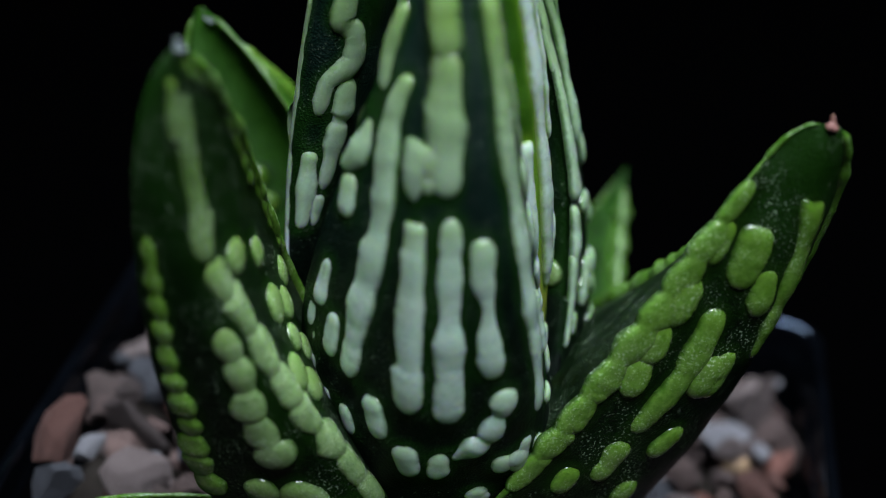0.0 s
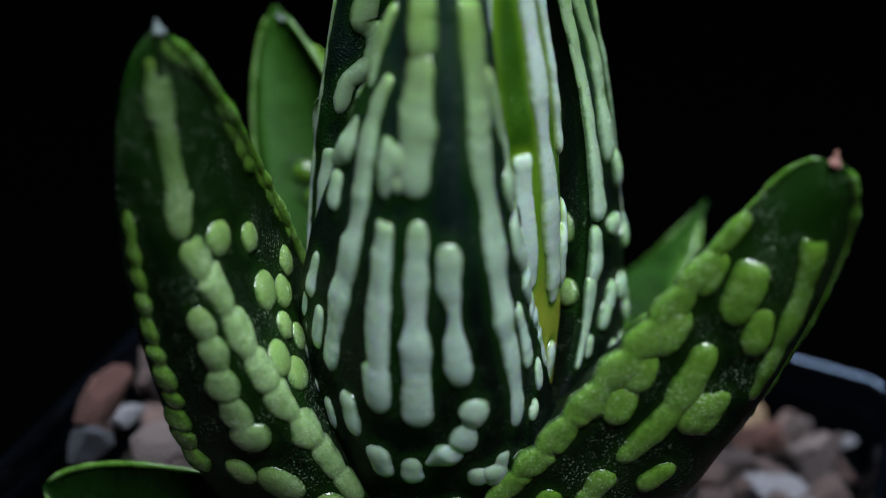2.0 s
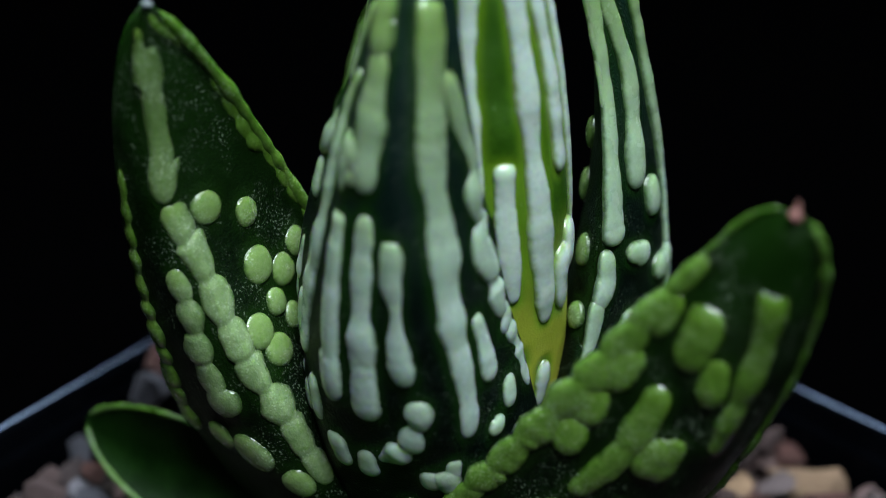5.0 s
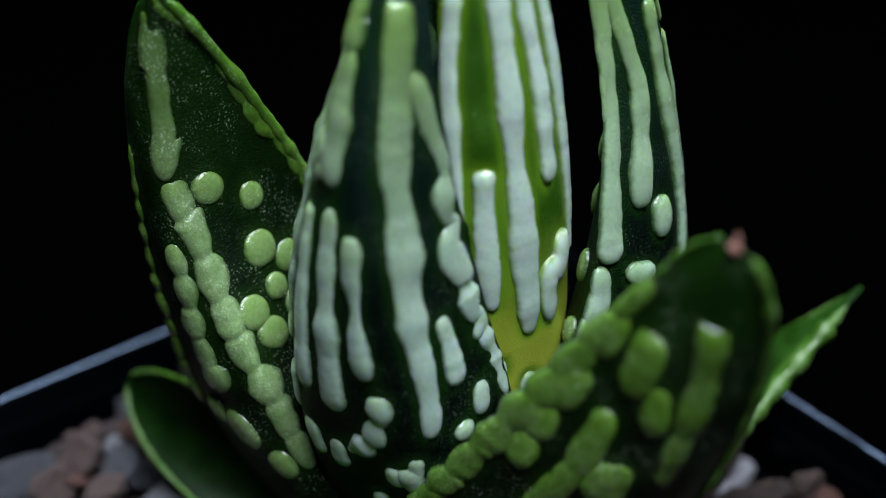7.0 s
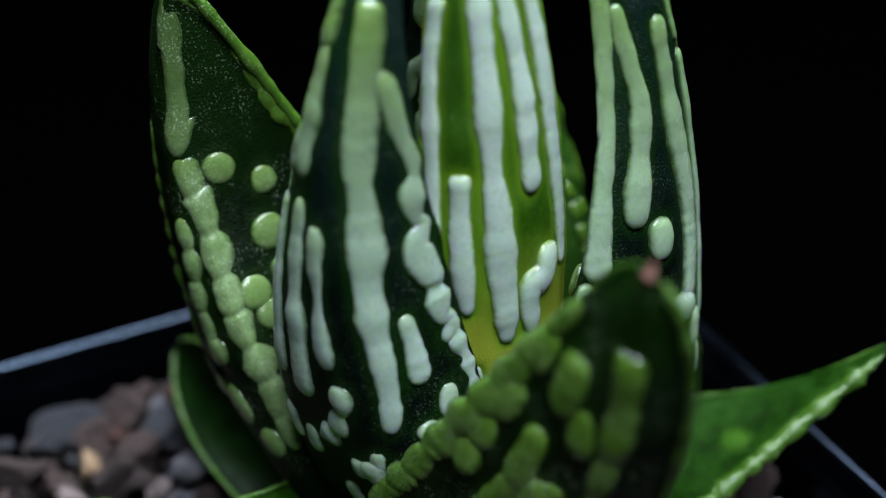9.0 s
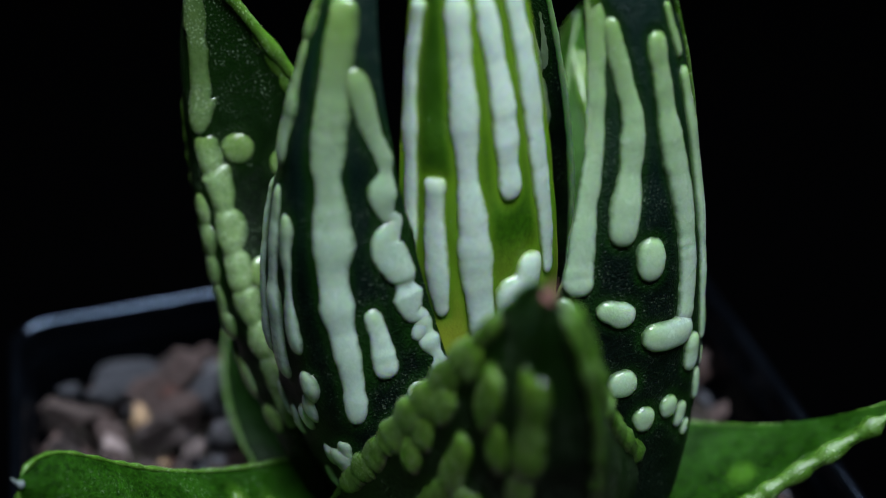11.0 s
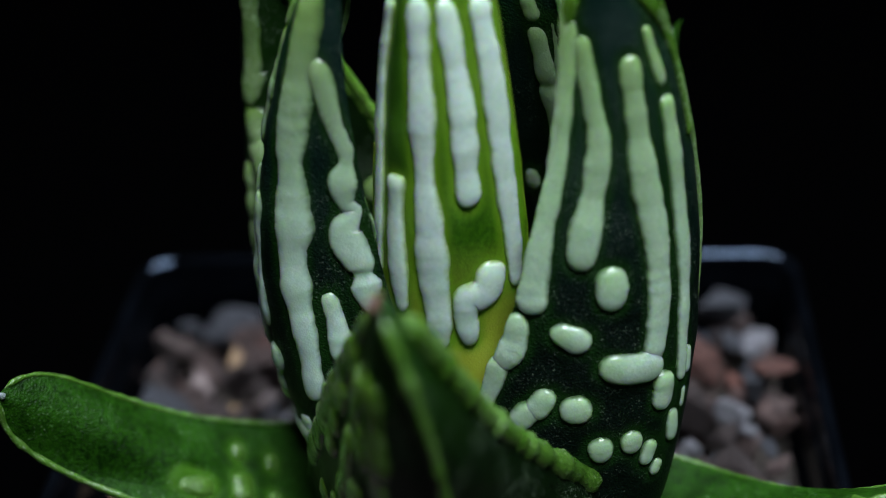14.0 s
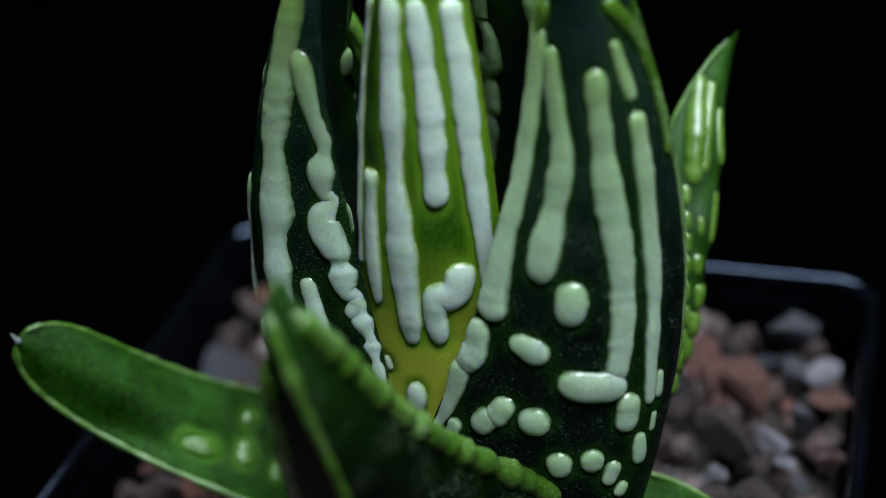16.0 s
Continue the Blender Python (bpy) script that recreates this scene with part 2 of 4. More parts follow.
# ---- the dark studio ----
def studio():
    bm = bmesh.new()
    r, back = 0.9, []
    for x in (-r, r):
        back.append([(x, -r, 0), (x, r * 0.6, 0), (x, r * 0.8, 0.06), (x, r * 0.9, 0.2), (x, r * 0.92, 1.1)])
    sheet(bm, list(zip(*back)))
    tagged(finish(bm, "ground", VELVET, smooth=True), "matt black velvet cloth over table and background", "cloth", kind="structure")
    for name, a, b in (("wall_west", (-r, -r), (-r, r)), ("wall_east", (r, -r), (r, r)), ("wall_south", (-r, -r), (r, -r))):
        bm = bmesh.new()
        ox, oy = (0.02 if a[0] > 0 else -0.02 if b[0] < 0 else 0), (-0.02 if name == "wall_south" else 0)
        lo = [bm.verts.new((x + dx, y + dy, 0)) for dx, dy in ((0, 0), (ox, oy)) for x, y in (a, b)]
        hi = [bm.verts.new((v.co.x, v.co.y, 1.1)) for v in lo]
        for i, j in ((0, 1), (1, 3), (3, 2), (2, 0)):
            bm.faces.new((lo[i], lo[j], hi[j], hi[i]))
        bm.faces.new(hi[:2] + [hi[3], hi[2]])
        tagged(finish(bm, name, VELVET, smooth=False), "matt black studio cloth wall", "wall", kind="structure")


studio()

# ---- pot ----
POT_AT = pose(-0.0005, -0.0037, 0, 0, 0, -16.2)
RIM_Z, HALF = 0.0590, 0.0379
LEAN = (-0.1113, 0.0362)


def rounded(half, radius, z, n=6):
    pts = []
    for k, (sx, sy) in enumerate(((1, 1), (-1, 1), (-1, -1), (1, -1))):
        for i in range(n + 1):
            a = radians(90 * k + 90 * i / n)
            pts.append((sx * (half - radius) + radius * math.cos(a), sy * (half - radius) + radius * math.sin(a), z))
    return pts


def flower_pot():
    pot = new("flower_pot")
    pot.matrix_world = POT_AT
    bm = bmesh.new()
    prof = [(0.0, 0.002), (0.0265, 0.001), (0.0275, 0.0), (0.0292, 0.0), (0.0302, 0.0015), (0.0366, RIM_Z - 0.0110), (0.0367, RIM_Z - 0.0095)]
    inner = [(0.0359, RIM_Z - 0.0095), (0.0358, RIM_Z - 0.0110), (0.0294, 0.003), (0.0, 0.0035)]
    rows = [rounded(max(h, 0.0004), min(0.006, max(h, 0.0004) * 0.4), z) for h, z in prof + inner]
    # the pot leans, its foot stands level
    rows = [[(x, y, z - (1 - z / RIM_Z) * (LEAN[0] * x + LEAN[1] * y)) for x, y, z in r] for r in rows]
    sheet(bm, rows, True)
    part("body", bm, PLASTIC, pot)
    bm = bmesh.new()
    ring = [(0.0360, -0.0093), (0.0370, -0.0093), (0.0372, -0.0088), (HALF - 0.0002, -0.0010), (HALF, -0.0004), (HALF - 0.0002, 0.0000), (HALF - 0.0005, 0.0003), (HALF - 0.0009, 0.00035), (HALF - 0.0013, 0.0001), (HALF - 0.0015, -0.0004),
            (HALF - 0.0015, -0.0026), (HALF - 0.0016, -0.0029), (HALF - 0.0018, -0.0031), (HALF - 0.0019, -0.0036), (0.0360, -0.0088)]
    sheet(bm, [rounded(h, 0.0036, RIM_Z + z) for h, z in ring + ring[:1]], True)
    rim = part("rim", bm, PLASTIC, pot, "rounded rim with an inner ledge")
    rim.data.materials.append(PLASTIC_RIM)
    for f in rim.data.polygons:
        f.material_index = 1 if f.center.z > RIM_Z - 0.0006 else 0
    return tagged(pot, "square black plastic nursery pot filled with gravel", "flower pot")


pot = flower_pot()

# ---- the plant ----
plant = new("succulent")
plant.location = (0, 0, 0.055)
tagged(plant, "dark green succulent with raised white and green tubercle stripes, in gravel", "succulent")
bpy.context.view_layer.update()
BASE = Vector(plant.location)


class Leaf:
    """A leaf spanned between its two margins and the line along its back: five control points each, in millimetres, from the foot to the tip."""

    def __init__(self, left, back, right, power, hollow, flesh, wart, label, front=None):
        self.rails = [np.array(r, float) / 1000 for r in (left, back, right, front or back)]
        self.front = front
        self.power, self.hollow, self.wart = power, hollow, wart
        self.stripes, self.known = [], {}
        self.ob = self.build(flesh, label)

    def rail(self, k, u):
        if (k, u) not in self.known:
            c, x = self.rails[k], min(max(u, 0.0), 1.0)
            w = 1 - x
            at = np.dot((w**4, 4 * x * w**3, 6 * x * x * w * w, 4 * x**3 * w, x**4), c)
            if u < 0:
                at = at + (np.array((c[0][0] * 0.8, c[0][1] * 0.8, c[0][2] - 0.011)) - c[0]) * min(-u / 0.15, 1.0)
            self.known[k, u] = at
        return self.known[k, u]

    def at(self, u, v, inner=False):
        a, k, b = (self.rail(i, u) for i in range(3))
        mid, half = (a + b) / 2, (b - a) / 2
        if inner and self.front:
            f = self.rail(3, u)
            return f + half * v + (mid - f) * abs(v) ** 1.6
        if inner:
            return mid + half * v + (k - mid) * self.hollow * (1 - v * v)
        return k + half * v + (mid - k) * abs(v) ** self.power[0 if v < 0 else 1]

    def frame_at(self, u, v, inner=False):
        e = 0.01
        du = (self.at(u + e, v, inner) - self.at(u - e, v, inner)) / (2 * e)
        dv = (self.at(u, min(v + e, 1), inner) - self.at(u, max(v - e, -1), inner)) / (min(v + e, 1) - max(v - e, -1))
        n = np.cross(du, dv)
        n /= np.linalg.norm(n) + 1e-12
        if np.dot(n, self.at(u, 0, inner) - self.at(u, 0, not inner)) < 0:
            n = -n
        return du, dv, n

    def build(self, flesh, label):
        bm = bmesh.new()
        rows = []
        nu, nv, ni = 140, 46, 18
        us = [-0.15 + 1.15 * i / nu for i in range(nu)] + [0.999]
        across = [math.sin((j / nv - 0.5) * math.pi) for j in range(nv + 1)]
        back = np.array([[self.at(u, v) for v in across] for u in us])
        way = np.cross(np.gradient(back, axis=0), np.gradient(back, axis=1))
        way /= np.linalg.norm(way, axis=2, keepdims=True) + 1e-12
        for i, u in enumerate(us):
            row = [q + w * 0.00014 * noise.noise(Vector(q) * 280) for q, w in zip(back[i], way[i])]
            row += [self.at(u, 1 - 2 * j / ni, True) for j in range(1, ni)]
            rows.append([Vector(q) - BASE for q in row])
        sheet(bm, rows, True)
        bmesh.ops.recalc_face_normals(bm, faces=bm.faces)
        return part("leaf", bm, flesh, plant, label)

    def swell(self, height=0.13, reach=0.30):
        """Raises the flesh softly round the warts, so that they grow out of it, and stores how near each point is to one."""
        me = self.ob.data
        many = len(me.vertices)
        co, no = np.zeros(many * 3), np.zeros(many * 3)
        me.vertices.foreach_get("co", co)
        me.vertices.foreach_get("normal", no)
        co, no = co.reshape(-1, 3), no.reshape(-1, 3)
        spots, field, glow = co + np.array(BASE), np.zeros(many), np.zeros(many)
        for path, half in self.stripes:
            gap = np.full(many, 1.0)
            for q, w in zip(path, half):
                gap = np.minimum(gap, np.linalg.norm(spots - q, axis=1) - w)
            field += np.exp(-(np.maximum(gap * 1000 + 0.1, 0) / reach) ** 1.5)
            glow += np.exp(-(np.maximum(gap * 1000, 0) / 0.42) ** 1.5)
        co += no * (np.minimum(field, 1.35) * height / 1000)[:, None]
        me.vertices.foreach_set("co", co.ravel())
        me.attributes.new("near", "FLOAT", "POINT").data.foreach_set("value", np.minimum(glow, 1.0))
        me.update()


def paint(ob, crest, along):
    """Stores how high on the wart and how far from its upper end each point lies."""
    for name, values in (("crest", crest), ("along", along)):
        ob.data.attributes.new(name, "FLOAT", "POINT").data.foreach_set("value", values)
    return ob


def smoothstep_path(pts, n):
    """n points along a soft curve through pts."""
    p = np.array(pts, float)
    if len(p) == 2:
        return [p[0] + (p[1] - p[0]) * k / (n - 1) for k in range(n)]
    out, m = [], len(p) - 1
    for k in range(n):
        s = k / (n - 1) * m
        i = min(int(s), m - 1)
        f = s - i
        a, b, c, d = p[max(i - 1, 0)], p[i], p[i + 1], p[min(i + 2, m)]
        out.append(0.5 * (2 * b + (c - a) * f + (2 * a - 5 * b + 4 * c - d) * f * f + (3 * b - a - 3 * c + d) * f**3))
    return out


def tubercle(leaf, *stops, inner=False, mat=None, high=0.29, bead=0):
    """A raised wart or stripe on a leaf: stops are (along, across, width in mm); bead: the length in mm of the beads it is made of."""
    stops = [np.array(s, float) for s in stops]
    first, last = leaf.at(*stops[0][:2], inner), leaf.at(*stops[-1][:2], inner)
    length = sum(np.linalg.norm(leaf.at(*b[:2], inner) - leaf.at(*a[:2], inner)) for a, b in zip(stops, stops[1:]))
    wide = max(s[2] for s in stops) / 1000
    n = int(min(170, max(14, 8 + (length + wide) / 0.00022)))
    path = smoothstep_path(stops, n)
    here = [leaf.at(p[0], p[1], inner) for p in path]
    leaf.stripes.append((here[::3] + here[-1:], [p[2] / 2000 * 0.9 for p in path[::3] + path[-1:]]))
    seed = random.random() * 50
    rows, crest, along, gone = [], [], [], 0.0
    up_first = first[2] >= last[2]
    cap = max(2, int(n * 0.5 * wide / (length + wide)))
    m = 14
    for k, (p, q) in enumerate(zip(path, here)):
        du, dv, nor = leaf.frame_at(p[0], p[1], inner)
        tan = here[min(k + 1, n - 1)] - here[max(k - 1, 0)]
        tan = tan / (np.linalg.norm(tan) + 1e-12)
        side = np.cross(nor, tan)
        w = p[2] / 2000
        if bead:
            gone += np.linalg.norm(q - here[max(k - 1, 0)]) * 1000 / bead
            w *= 0.66 + 0.40 * abs(math.sin(math.pi * (gone + 0.22 * noise.noise(Vector((seed, gone * 0.9, 7)))))) ** 0.7
        d = min(k, n - 1 - k) / cap
        end = math.sqrt(max(0.0, 1 - (1 - min(d, 1)) ** 2))
        end = max(end, 0.04)
        reach = w * 0.85 * (1 if k > n / 2 else -1) * max(0, 1 - d) * 0.9
        lump = 1 + 0.26 * noise.noise(Vector((seed, q[2] * 400, 0))) + 0.05 * noise.noise(Vector((seed, q[2] * 1300, 3)))
        row = []
        solve = np.linalg.inv(np.array([[du @ du, du @ dv], [du @ dv, dv @ dv]]) + np.eye(2) * 1e-12)
        for j in range(m + 1):
            a = -1 + 2 * j / m
            off = side * (w * end * lump * math.sin(a * math.pi / 2) * (1 + 0.14 * noise.noise(Vector(q) * 700 + Vector((seed, a, 0))) + (0 if bead else 0.06) * noise.noise(Vector(q) * 3000 + Vector((seed, 3 * a, 0))))) + tan * reach
            s = solve @ (du @ off, dv @ off)
            v = min(max(p[1] + s[1], -1), 1)
            spot = leaf.at(min(p[0] + s[0], 1.0), v, inner)
            rest = off - du * s[0] - dv * (v - p[1])
            up = high * min(max(w * 2, 0.0013 if n > 40 else 0), 0.0021 + 0.15 * w) * (math.cos(a * math.pi / 2) ** 0.72) * end**0.8 * lump * (1 + 0.05 * noise.noise(Vector(spot) * 1500 + Vector((0, seed, 0)))) - 0.00012
            row.append(Vector(spot + rest * 0.6 + nor * up) - BASE)
            crest.append(math.cos(a * math.pi / 2) * min(1.0, end * 1.1))
            run = np.linalg.norm(q - (first if up_first else last)) * 1000
            along.append(min(1.0, run / 2.2 + 0.2))
        rows.append(row)
    bm = bmesh.new()
    sheet(bm, rows)
    bmesh.ops.recalc_face_normals(bm, faces=bm.faces)
    bm.faces.ensure_lookup_table()
    f = bm.faces[len(bm.faces) // 2]
    if f.normal.dot(Vector(leaf.frame_at(path[n // 2][0], path[n // 2][1], inner)[2])) < 0:
        bmesh.ops.reverse_faces(bm, faces=bm.faces)
    return paint(part("tubercle", bm, mat or leaf.wart, leaf.ob), crest, along)


leaf_a = Leaf([(-8.3, -5.8, 66.2), (-18.3, -6.7, 82.8), (-9.2, -10.2, 95.7), (-1.8, -6.4, 113.2), (-3.8, 1.5, 127.9)],
              [(1.2, -13.0, 64.6), (2.0, -15.5, 74.3), (-2.1, -21.1, 89.1), (-3.8, -11.9, 107.2), (-3.9, 1.5, 128.0)],
              [(10.3, -4.8, 68.2), (5.1, -5.6, 85.2), (1.2, -10.2, 100.8), (-0.5, -9.3, 115.6), (-3.9, 1.5, 128.0)],
              (5.8, 3.4), 0.25, LEAF_DARK, WART_WHITE, "upright dark leaf with broad white stripes")
leaf_h = Leaf([(5.5, -7.8, 67.0), (2.9, -8.7, 82.8), (-0.0, -6.9, 98.3), (-2.6, -2.7, 113.8), (-4.1, 2.7, 129.9)],
              [(8.4, -3.1, 65.0), (8.3, -3.3, 74.2), (8.0, -3.7, 88.4), (3.8, -3.9, 107.2), (-4.2, 2.5, 129.9)],
              [(5.5, 3.1, 66.6), (7.7, 5.3, 82.4), (6.4, 4.8, 97.6), (2.0, 2.9, 113.2), (-4.1, 2.6, 129.9)],
              (2.6, 2.6), 0.25, LEAF_YOUNG, WART_BRIGHT, "young yellow-green upright leaf with bright white stripes")
leaf_e = Leaf([(8.8, -6.2, 66.6), (13.1, 3.0, 89.4), (8.7, 9.1, 99.4), (0.1, 7.2, 107.7), (1.3, 11.1, 124.0)],
              [(15.7, 8.1, 64.5), (13.7, 14.8, 80.5), (10.5, 13.9, 94.7), (5.9, 10.1, 108.6), (1.5, 11.3, 124.1)],
              [(7.5, 14.3, 66.3), (6.5, 21.0, 84.5), (6.1, 19.1, 98.7), (4.8, 12.8, 110.8), (1.5, 11.2, 124.1)],
              (2.6, 2.2), -0.42, LEAF_DARK, WART_PALE, "upright dark leaf with pale green stripes and warts")
leaf_d = Leaf([(-10.1, -5.8, 63.2), (-14.5, 2.8, 75.8), (-14.7, 6.4, 90.0), (-11.4, 6.2, 106.5), (-8.2, 4.0, 126.4)],
              [(-9.9, 4.0, 60.7), (-9.9, 4.1, 76.8), (-9.6, 4.2, 93.1), (-9.1, 4.1, 109.6), (-8.3, 4.0, 126.4)],
              [(-2.4, 10.2, 65.3), (-1.1, 12.8, 80.0), (-1.8, 12.5, 95.1), (-4.3, 9.5, 110.6), (-8.3, 4.0, 126.4)],
              (2.4, 2.4), 0.25, LEAF_DARK, WART_PALE, "upright dark leaf with white warts")
leaf_b = Leaf([(-13.0, -11.2, 59.0), (-24.0, -14.3, 69.2), (-24.7, -14.6, 87.4), (-26.1, -13.1, 103.2), (-21.3, -11.9, 106.2)],
              [(-2.5, -13.1, 63.3), (-8.8, -15.1, 75.3), (-17.5, -14.5, 83.9), (-22.0, -15.0, 93.3), (-21.1, -12.3, 106.5)],
              [(-5.9, -0.2, 63.7), (-13.0, 4.1, 77.0), (-16.6, -2.3, 88.4), (-16.2, -9.0, 100.0), (-21.1, -12.3, 106.4)],
              (2, 1.1), 0.15, LEAF_OUTER, WART_GREEN, "keeled outer leaf with rows of pale green warts")
leaf_c = Leaf([(0.1, -15.0, 63.6), (11.5, -14.1, 81.9), (19.7, -10.3, 92.8), (20.4, -7.8, 100.8), (25.2, -9.6, 100.4)],
              [(12.5, -11.5, 60.0), (20.5, -11.6, 71.5), (24.3, -11.2, 82.2), (24.0, -11.6, 91.9), (25.2, -9.6, 100.6)],
              [(16.2, -6.3, 59.4), (25.6, -5.9, 74.0), (28.7, -6.1, 88.1), (29.1, -8.9, 97.6), (25.4, -9.6, 100.6)],
              (2.2, 1.6), 0.12, LEAF_LEAN, WART_OLIVE, "outward leaning leaf with dry brown tip", front=[(11.9, 10.6, 65.2), (16.4, 2.8, 77.8), (21.6, -3.4, 83.4), (23.1, -3.9, 91.1), (25.2, -9.3, 100.7)])
leaf_f = Leaf([(-8.3, 11.6, 60.4), (-18.7, 10.6, 67.9), (-22.6, 17.5, 77.6), (-24.2, 25.5, 87.0), (-21.5, 26.6, 92.2)],
              [(-6.2, 14.2, 56.4), (1.3, 16.5, 60.4), (0.5, 18.9, 69.3), (-7.0, 23.5, 80.5), (-20.5, 25.3, 91.5)],
              [(-1.0, 12.0, 61.4), (-5.8, 13.7, 74.5), (-10.8, 16.3, 84.6), (-15.8, 20.5, 90.7), (-21.3, 26.6, 92.2)],
              (1.6, 1.6), 0.35, LEAF_PLAIN, WART_LIME, "plain green outer leaf with lime warts along its back")
leaf_g = Leaf([(8.4, 1.8, 60.8), (15.8, -2.2, 58.2), (18.0, 1.5, 59.4), (19.2, 12.9, 64.4), (23.7, 30.8, 73.5)],
              [(8.5, 7.8, 57.6), (12.7, 13.4, 61.3), (16.5, 19.1, 65.2), (20.1, 24.8, 69.3), (23.5, 30.6, 73.5)],
              [(3.6, 10.2, 62.4), (2.1, 17.3, 62.9), (7.3, 21.0, 61.4), (15.5, 24.1, 63.6), (23.4, 30.5, 73.8)],
              (2, 2), 0.45, LEAF_LOW, WART_OLIVE, "low spreading leaf with a smooth green upper face")
leaf_j = Leaf([(-8.5, -12.1, 62.3), (-4.3, -26.6, 68.1), (-3.6, -32.4, 75.1), (-3.7, -34.3, 80.6), (0.3, -38.4, 79.6)],
              [(0.6, -12.3, 56.6), (0.6, -19.0, 61.8), (0.5, -25.6, 67.4), (0.5, -32.0, 73.3), (0.4, -38.4, 79.6)],
              [(7.2, -10.6, 60.3), (5.1, -24.9, 64.3), (1.5, -35.1, 70.2), (0.8, -40.6, 74.5), (0.5, -38.2, 79.6)],
              (2, 2), 0.45, LEAF_LOW, WART_LEAF, "low spreading leaf with a beaded margin")
leaf_i = Leaf([(-8.0, -8.0, 60.0), (-15.0, -9.5, 65.0), (-23.0, -10.3, 66.0), (-31.0, -8.0, 64.5), (-34.6, -8.6, 60.0)],
              [(-9.0, -8.0, 54.0), (-17.0, -9.0, 56.0), (-25.0, -9.5, 57.5), (-32.0, -8.2, 58.5), (-34.6, -8.6, 60.0)],
              [(-9.0, -14.0, 55.0), (-16.0, -16.0, 56.5), (-24.0, -15.0, 57.5), (-32.0, -12.0, 57.0), (-34.6, -8.6, 60.0)],
              (2, 2), 0.4, LEAF_SHORT, WART_GREEN, "short low leaf with a rounded tip")

# warts and stripes: places along and across the leaf, width in millimetres
tubercle(leaf_a, (0.760, -0.52, 2.69), (0.740, -0.45, 2.65), (0.723, -0.35, 2.43))
tubercle(leaf_a, (0.713, -0.25, 2.39), (0.677, -0.30, 2.56), (0.637, -0.30, 2.72), (0.600, -0.27, 2.19))
tubercle(leaf_a, (0.627, -0.38, 2.48), (0.620, -0.62, 2.73), (0.600, -0.70, 2.35), (0.580, -0.72, 1.72))
tubercle(leaf_a, (0.607, -0.52, 1.80), (0.600, -0.58, 1.63))
tubercle(leaf_a, (0.640, -0.90, 1.54), (0.590, -0.92, 2.10), (0.503, -0.87, 2.31), (0.393, -0.87, 2.55), (0.287, -0.87, 2.14))
tubercle(leaf_a, (0.657, -1.00, 1.64), (0.617, -1.00, 1.84), (0.587, -0.98, 1.38))
tubercle(leaf_a, (0.547, -0.98, 1.49), (0.513, -0.98, 2.16), (0.473, -1.00, 1.61))
tubercle(leaf_a, (0.470, -0.98, 1.70), (0.443, -0.97, 2.00))
tubercle(leaf_a, (0.363, -0.97, 1.46), (0.310, -0.97, 1.88))
tubercle(leaf_a, (0.320, -0.93, 1.56), (0.267, -0.93, 1.79))
tubercle(leaf_a, (0.297, -0.98, 1.09), (0.257, -0.98, 1.21))
tubercle(leaf_a, (0.210, -0.97, 1.43), (0.160, -0.98, 1.57))
tubercle(leaf_a, (0.187, -0.93, 1.54), (0.153, -0.93, 1.66))
tubercle(leaf_a, (0.207, -0.87, 1.80), (0.183, -0.85, 1.71))
tubercle(leaf_a, (0.283, -0.77, 2.12), (0.243, -0.73, 2.14))
tubercle(leaf_a, (0.550, -0.65, 1.81), (0.483, -0.62, 2.09), (0.323, -0.57, 2.35))
tubercle(leaf_a, (0.560, -0.20, 1.85), (0.460, -0.23, 2.15), (0.307, -0.23, 2.45))
tubercle(leaf_a, (0.530, 0.20, 2.02), (0.490, 0.18, 1.86), (0.457, 0.20, 0.98), (0.420, 0.18, 1.63), (0.370, 0.18, 2.39))
tubercle(leaf_a, (0.233, -0.57, 2.12), (0.190, -0.52, 2.15))
tubercle(leaf_a, (0.217, -0.30, 1.94), (0.180, -0.30, 1.96))
tubercle(leaf_a, (0.217, -0.15, 1.94), (0.233, -0.02, 2.13), (0.253, 0.10, 2.02), (0.280, 0.18, 2.00), (0.300, 0.25, 2.08), (0.323, 0.28, 1.97), bead=2.7)
tubercle(leaf_a, (0.190, 0.23, 1.87), (0.170, 0.23, 1.79))
tubercle(leaf_a, (0.207, 0.45, 1.39), (0.187, 0.42, 1.60))
tubercle(leaf_a, (0.110, 0.02, 2.22), (0.107, 0.03, 2.22))
tubercle(leaf_a, (0.200, -1.00, 0.93), (0.180, -1.00, 0.94))
tubercle(leaf_a, (0.263, -0.97, 0.90), (0.240, -0.97, 0.81))
tubercle(leaf_a, (0.710, 0.77, 2.02), (0.677, 0.77, 2.19), (0.613, 0.75, 2.40), (0.560, 0.72, 2.86), (0.530, 0.73, 2.45), (0.483, 0.72, 3.08), (0.400, 0.68, 2.54), (0.303, 0.67, 2.17), (0.240, 0.62, 1.87))
tubercle(leaf_a, (0.612, 0.88, 1.75), (0.570, 0.92, 1.71), (0.517, 0.95, 1.80), (0.480, 0.97, 1.66), (0.460, 0.97, 1.23), (0.443, 0.95, 2.12), (0.417, 0.95, 1.54), (0.397, 0.97, 1.32), (0.393, 0.93, 2.59), (0.370, 0.93, 2.75), (0.337, 0.95, 2.24), (0.323, 0.95, 1.58), (0.307, 0.95, 2.49), (0.287, 0.95, 1.89), (0.267, 0.97, 1.36), (0.257, 0.95, 1.98))
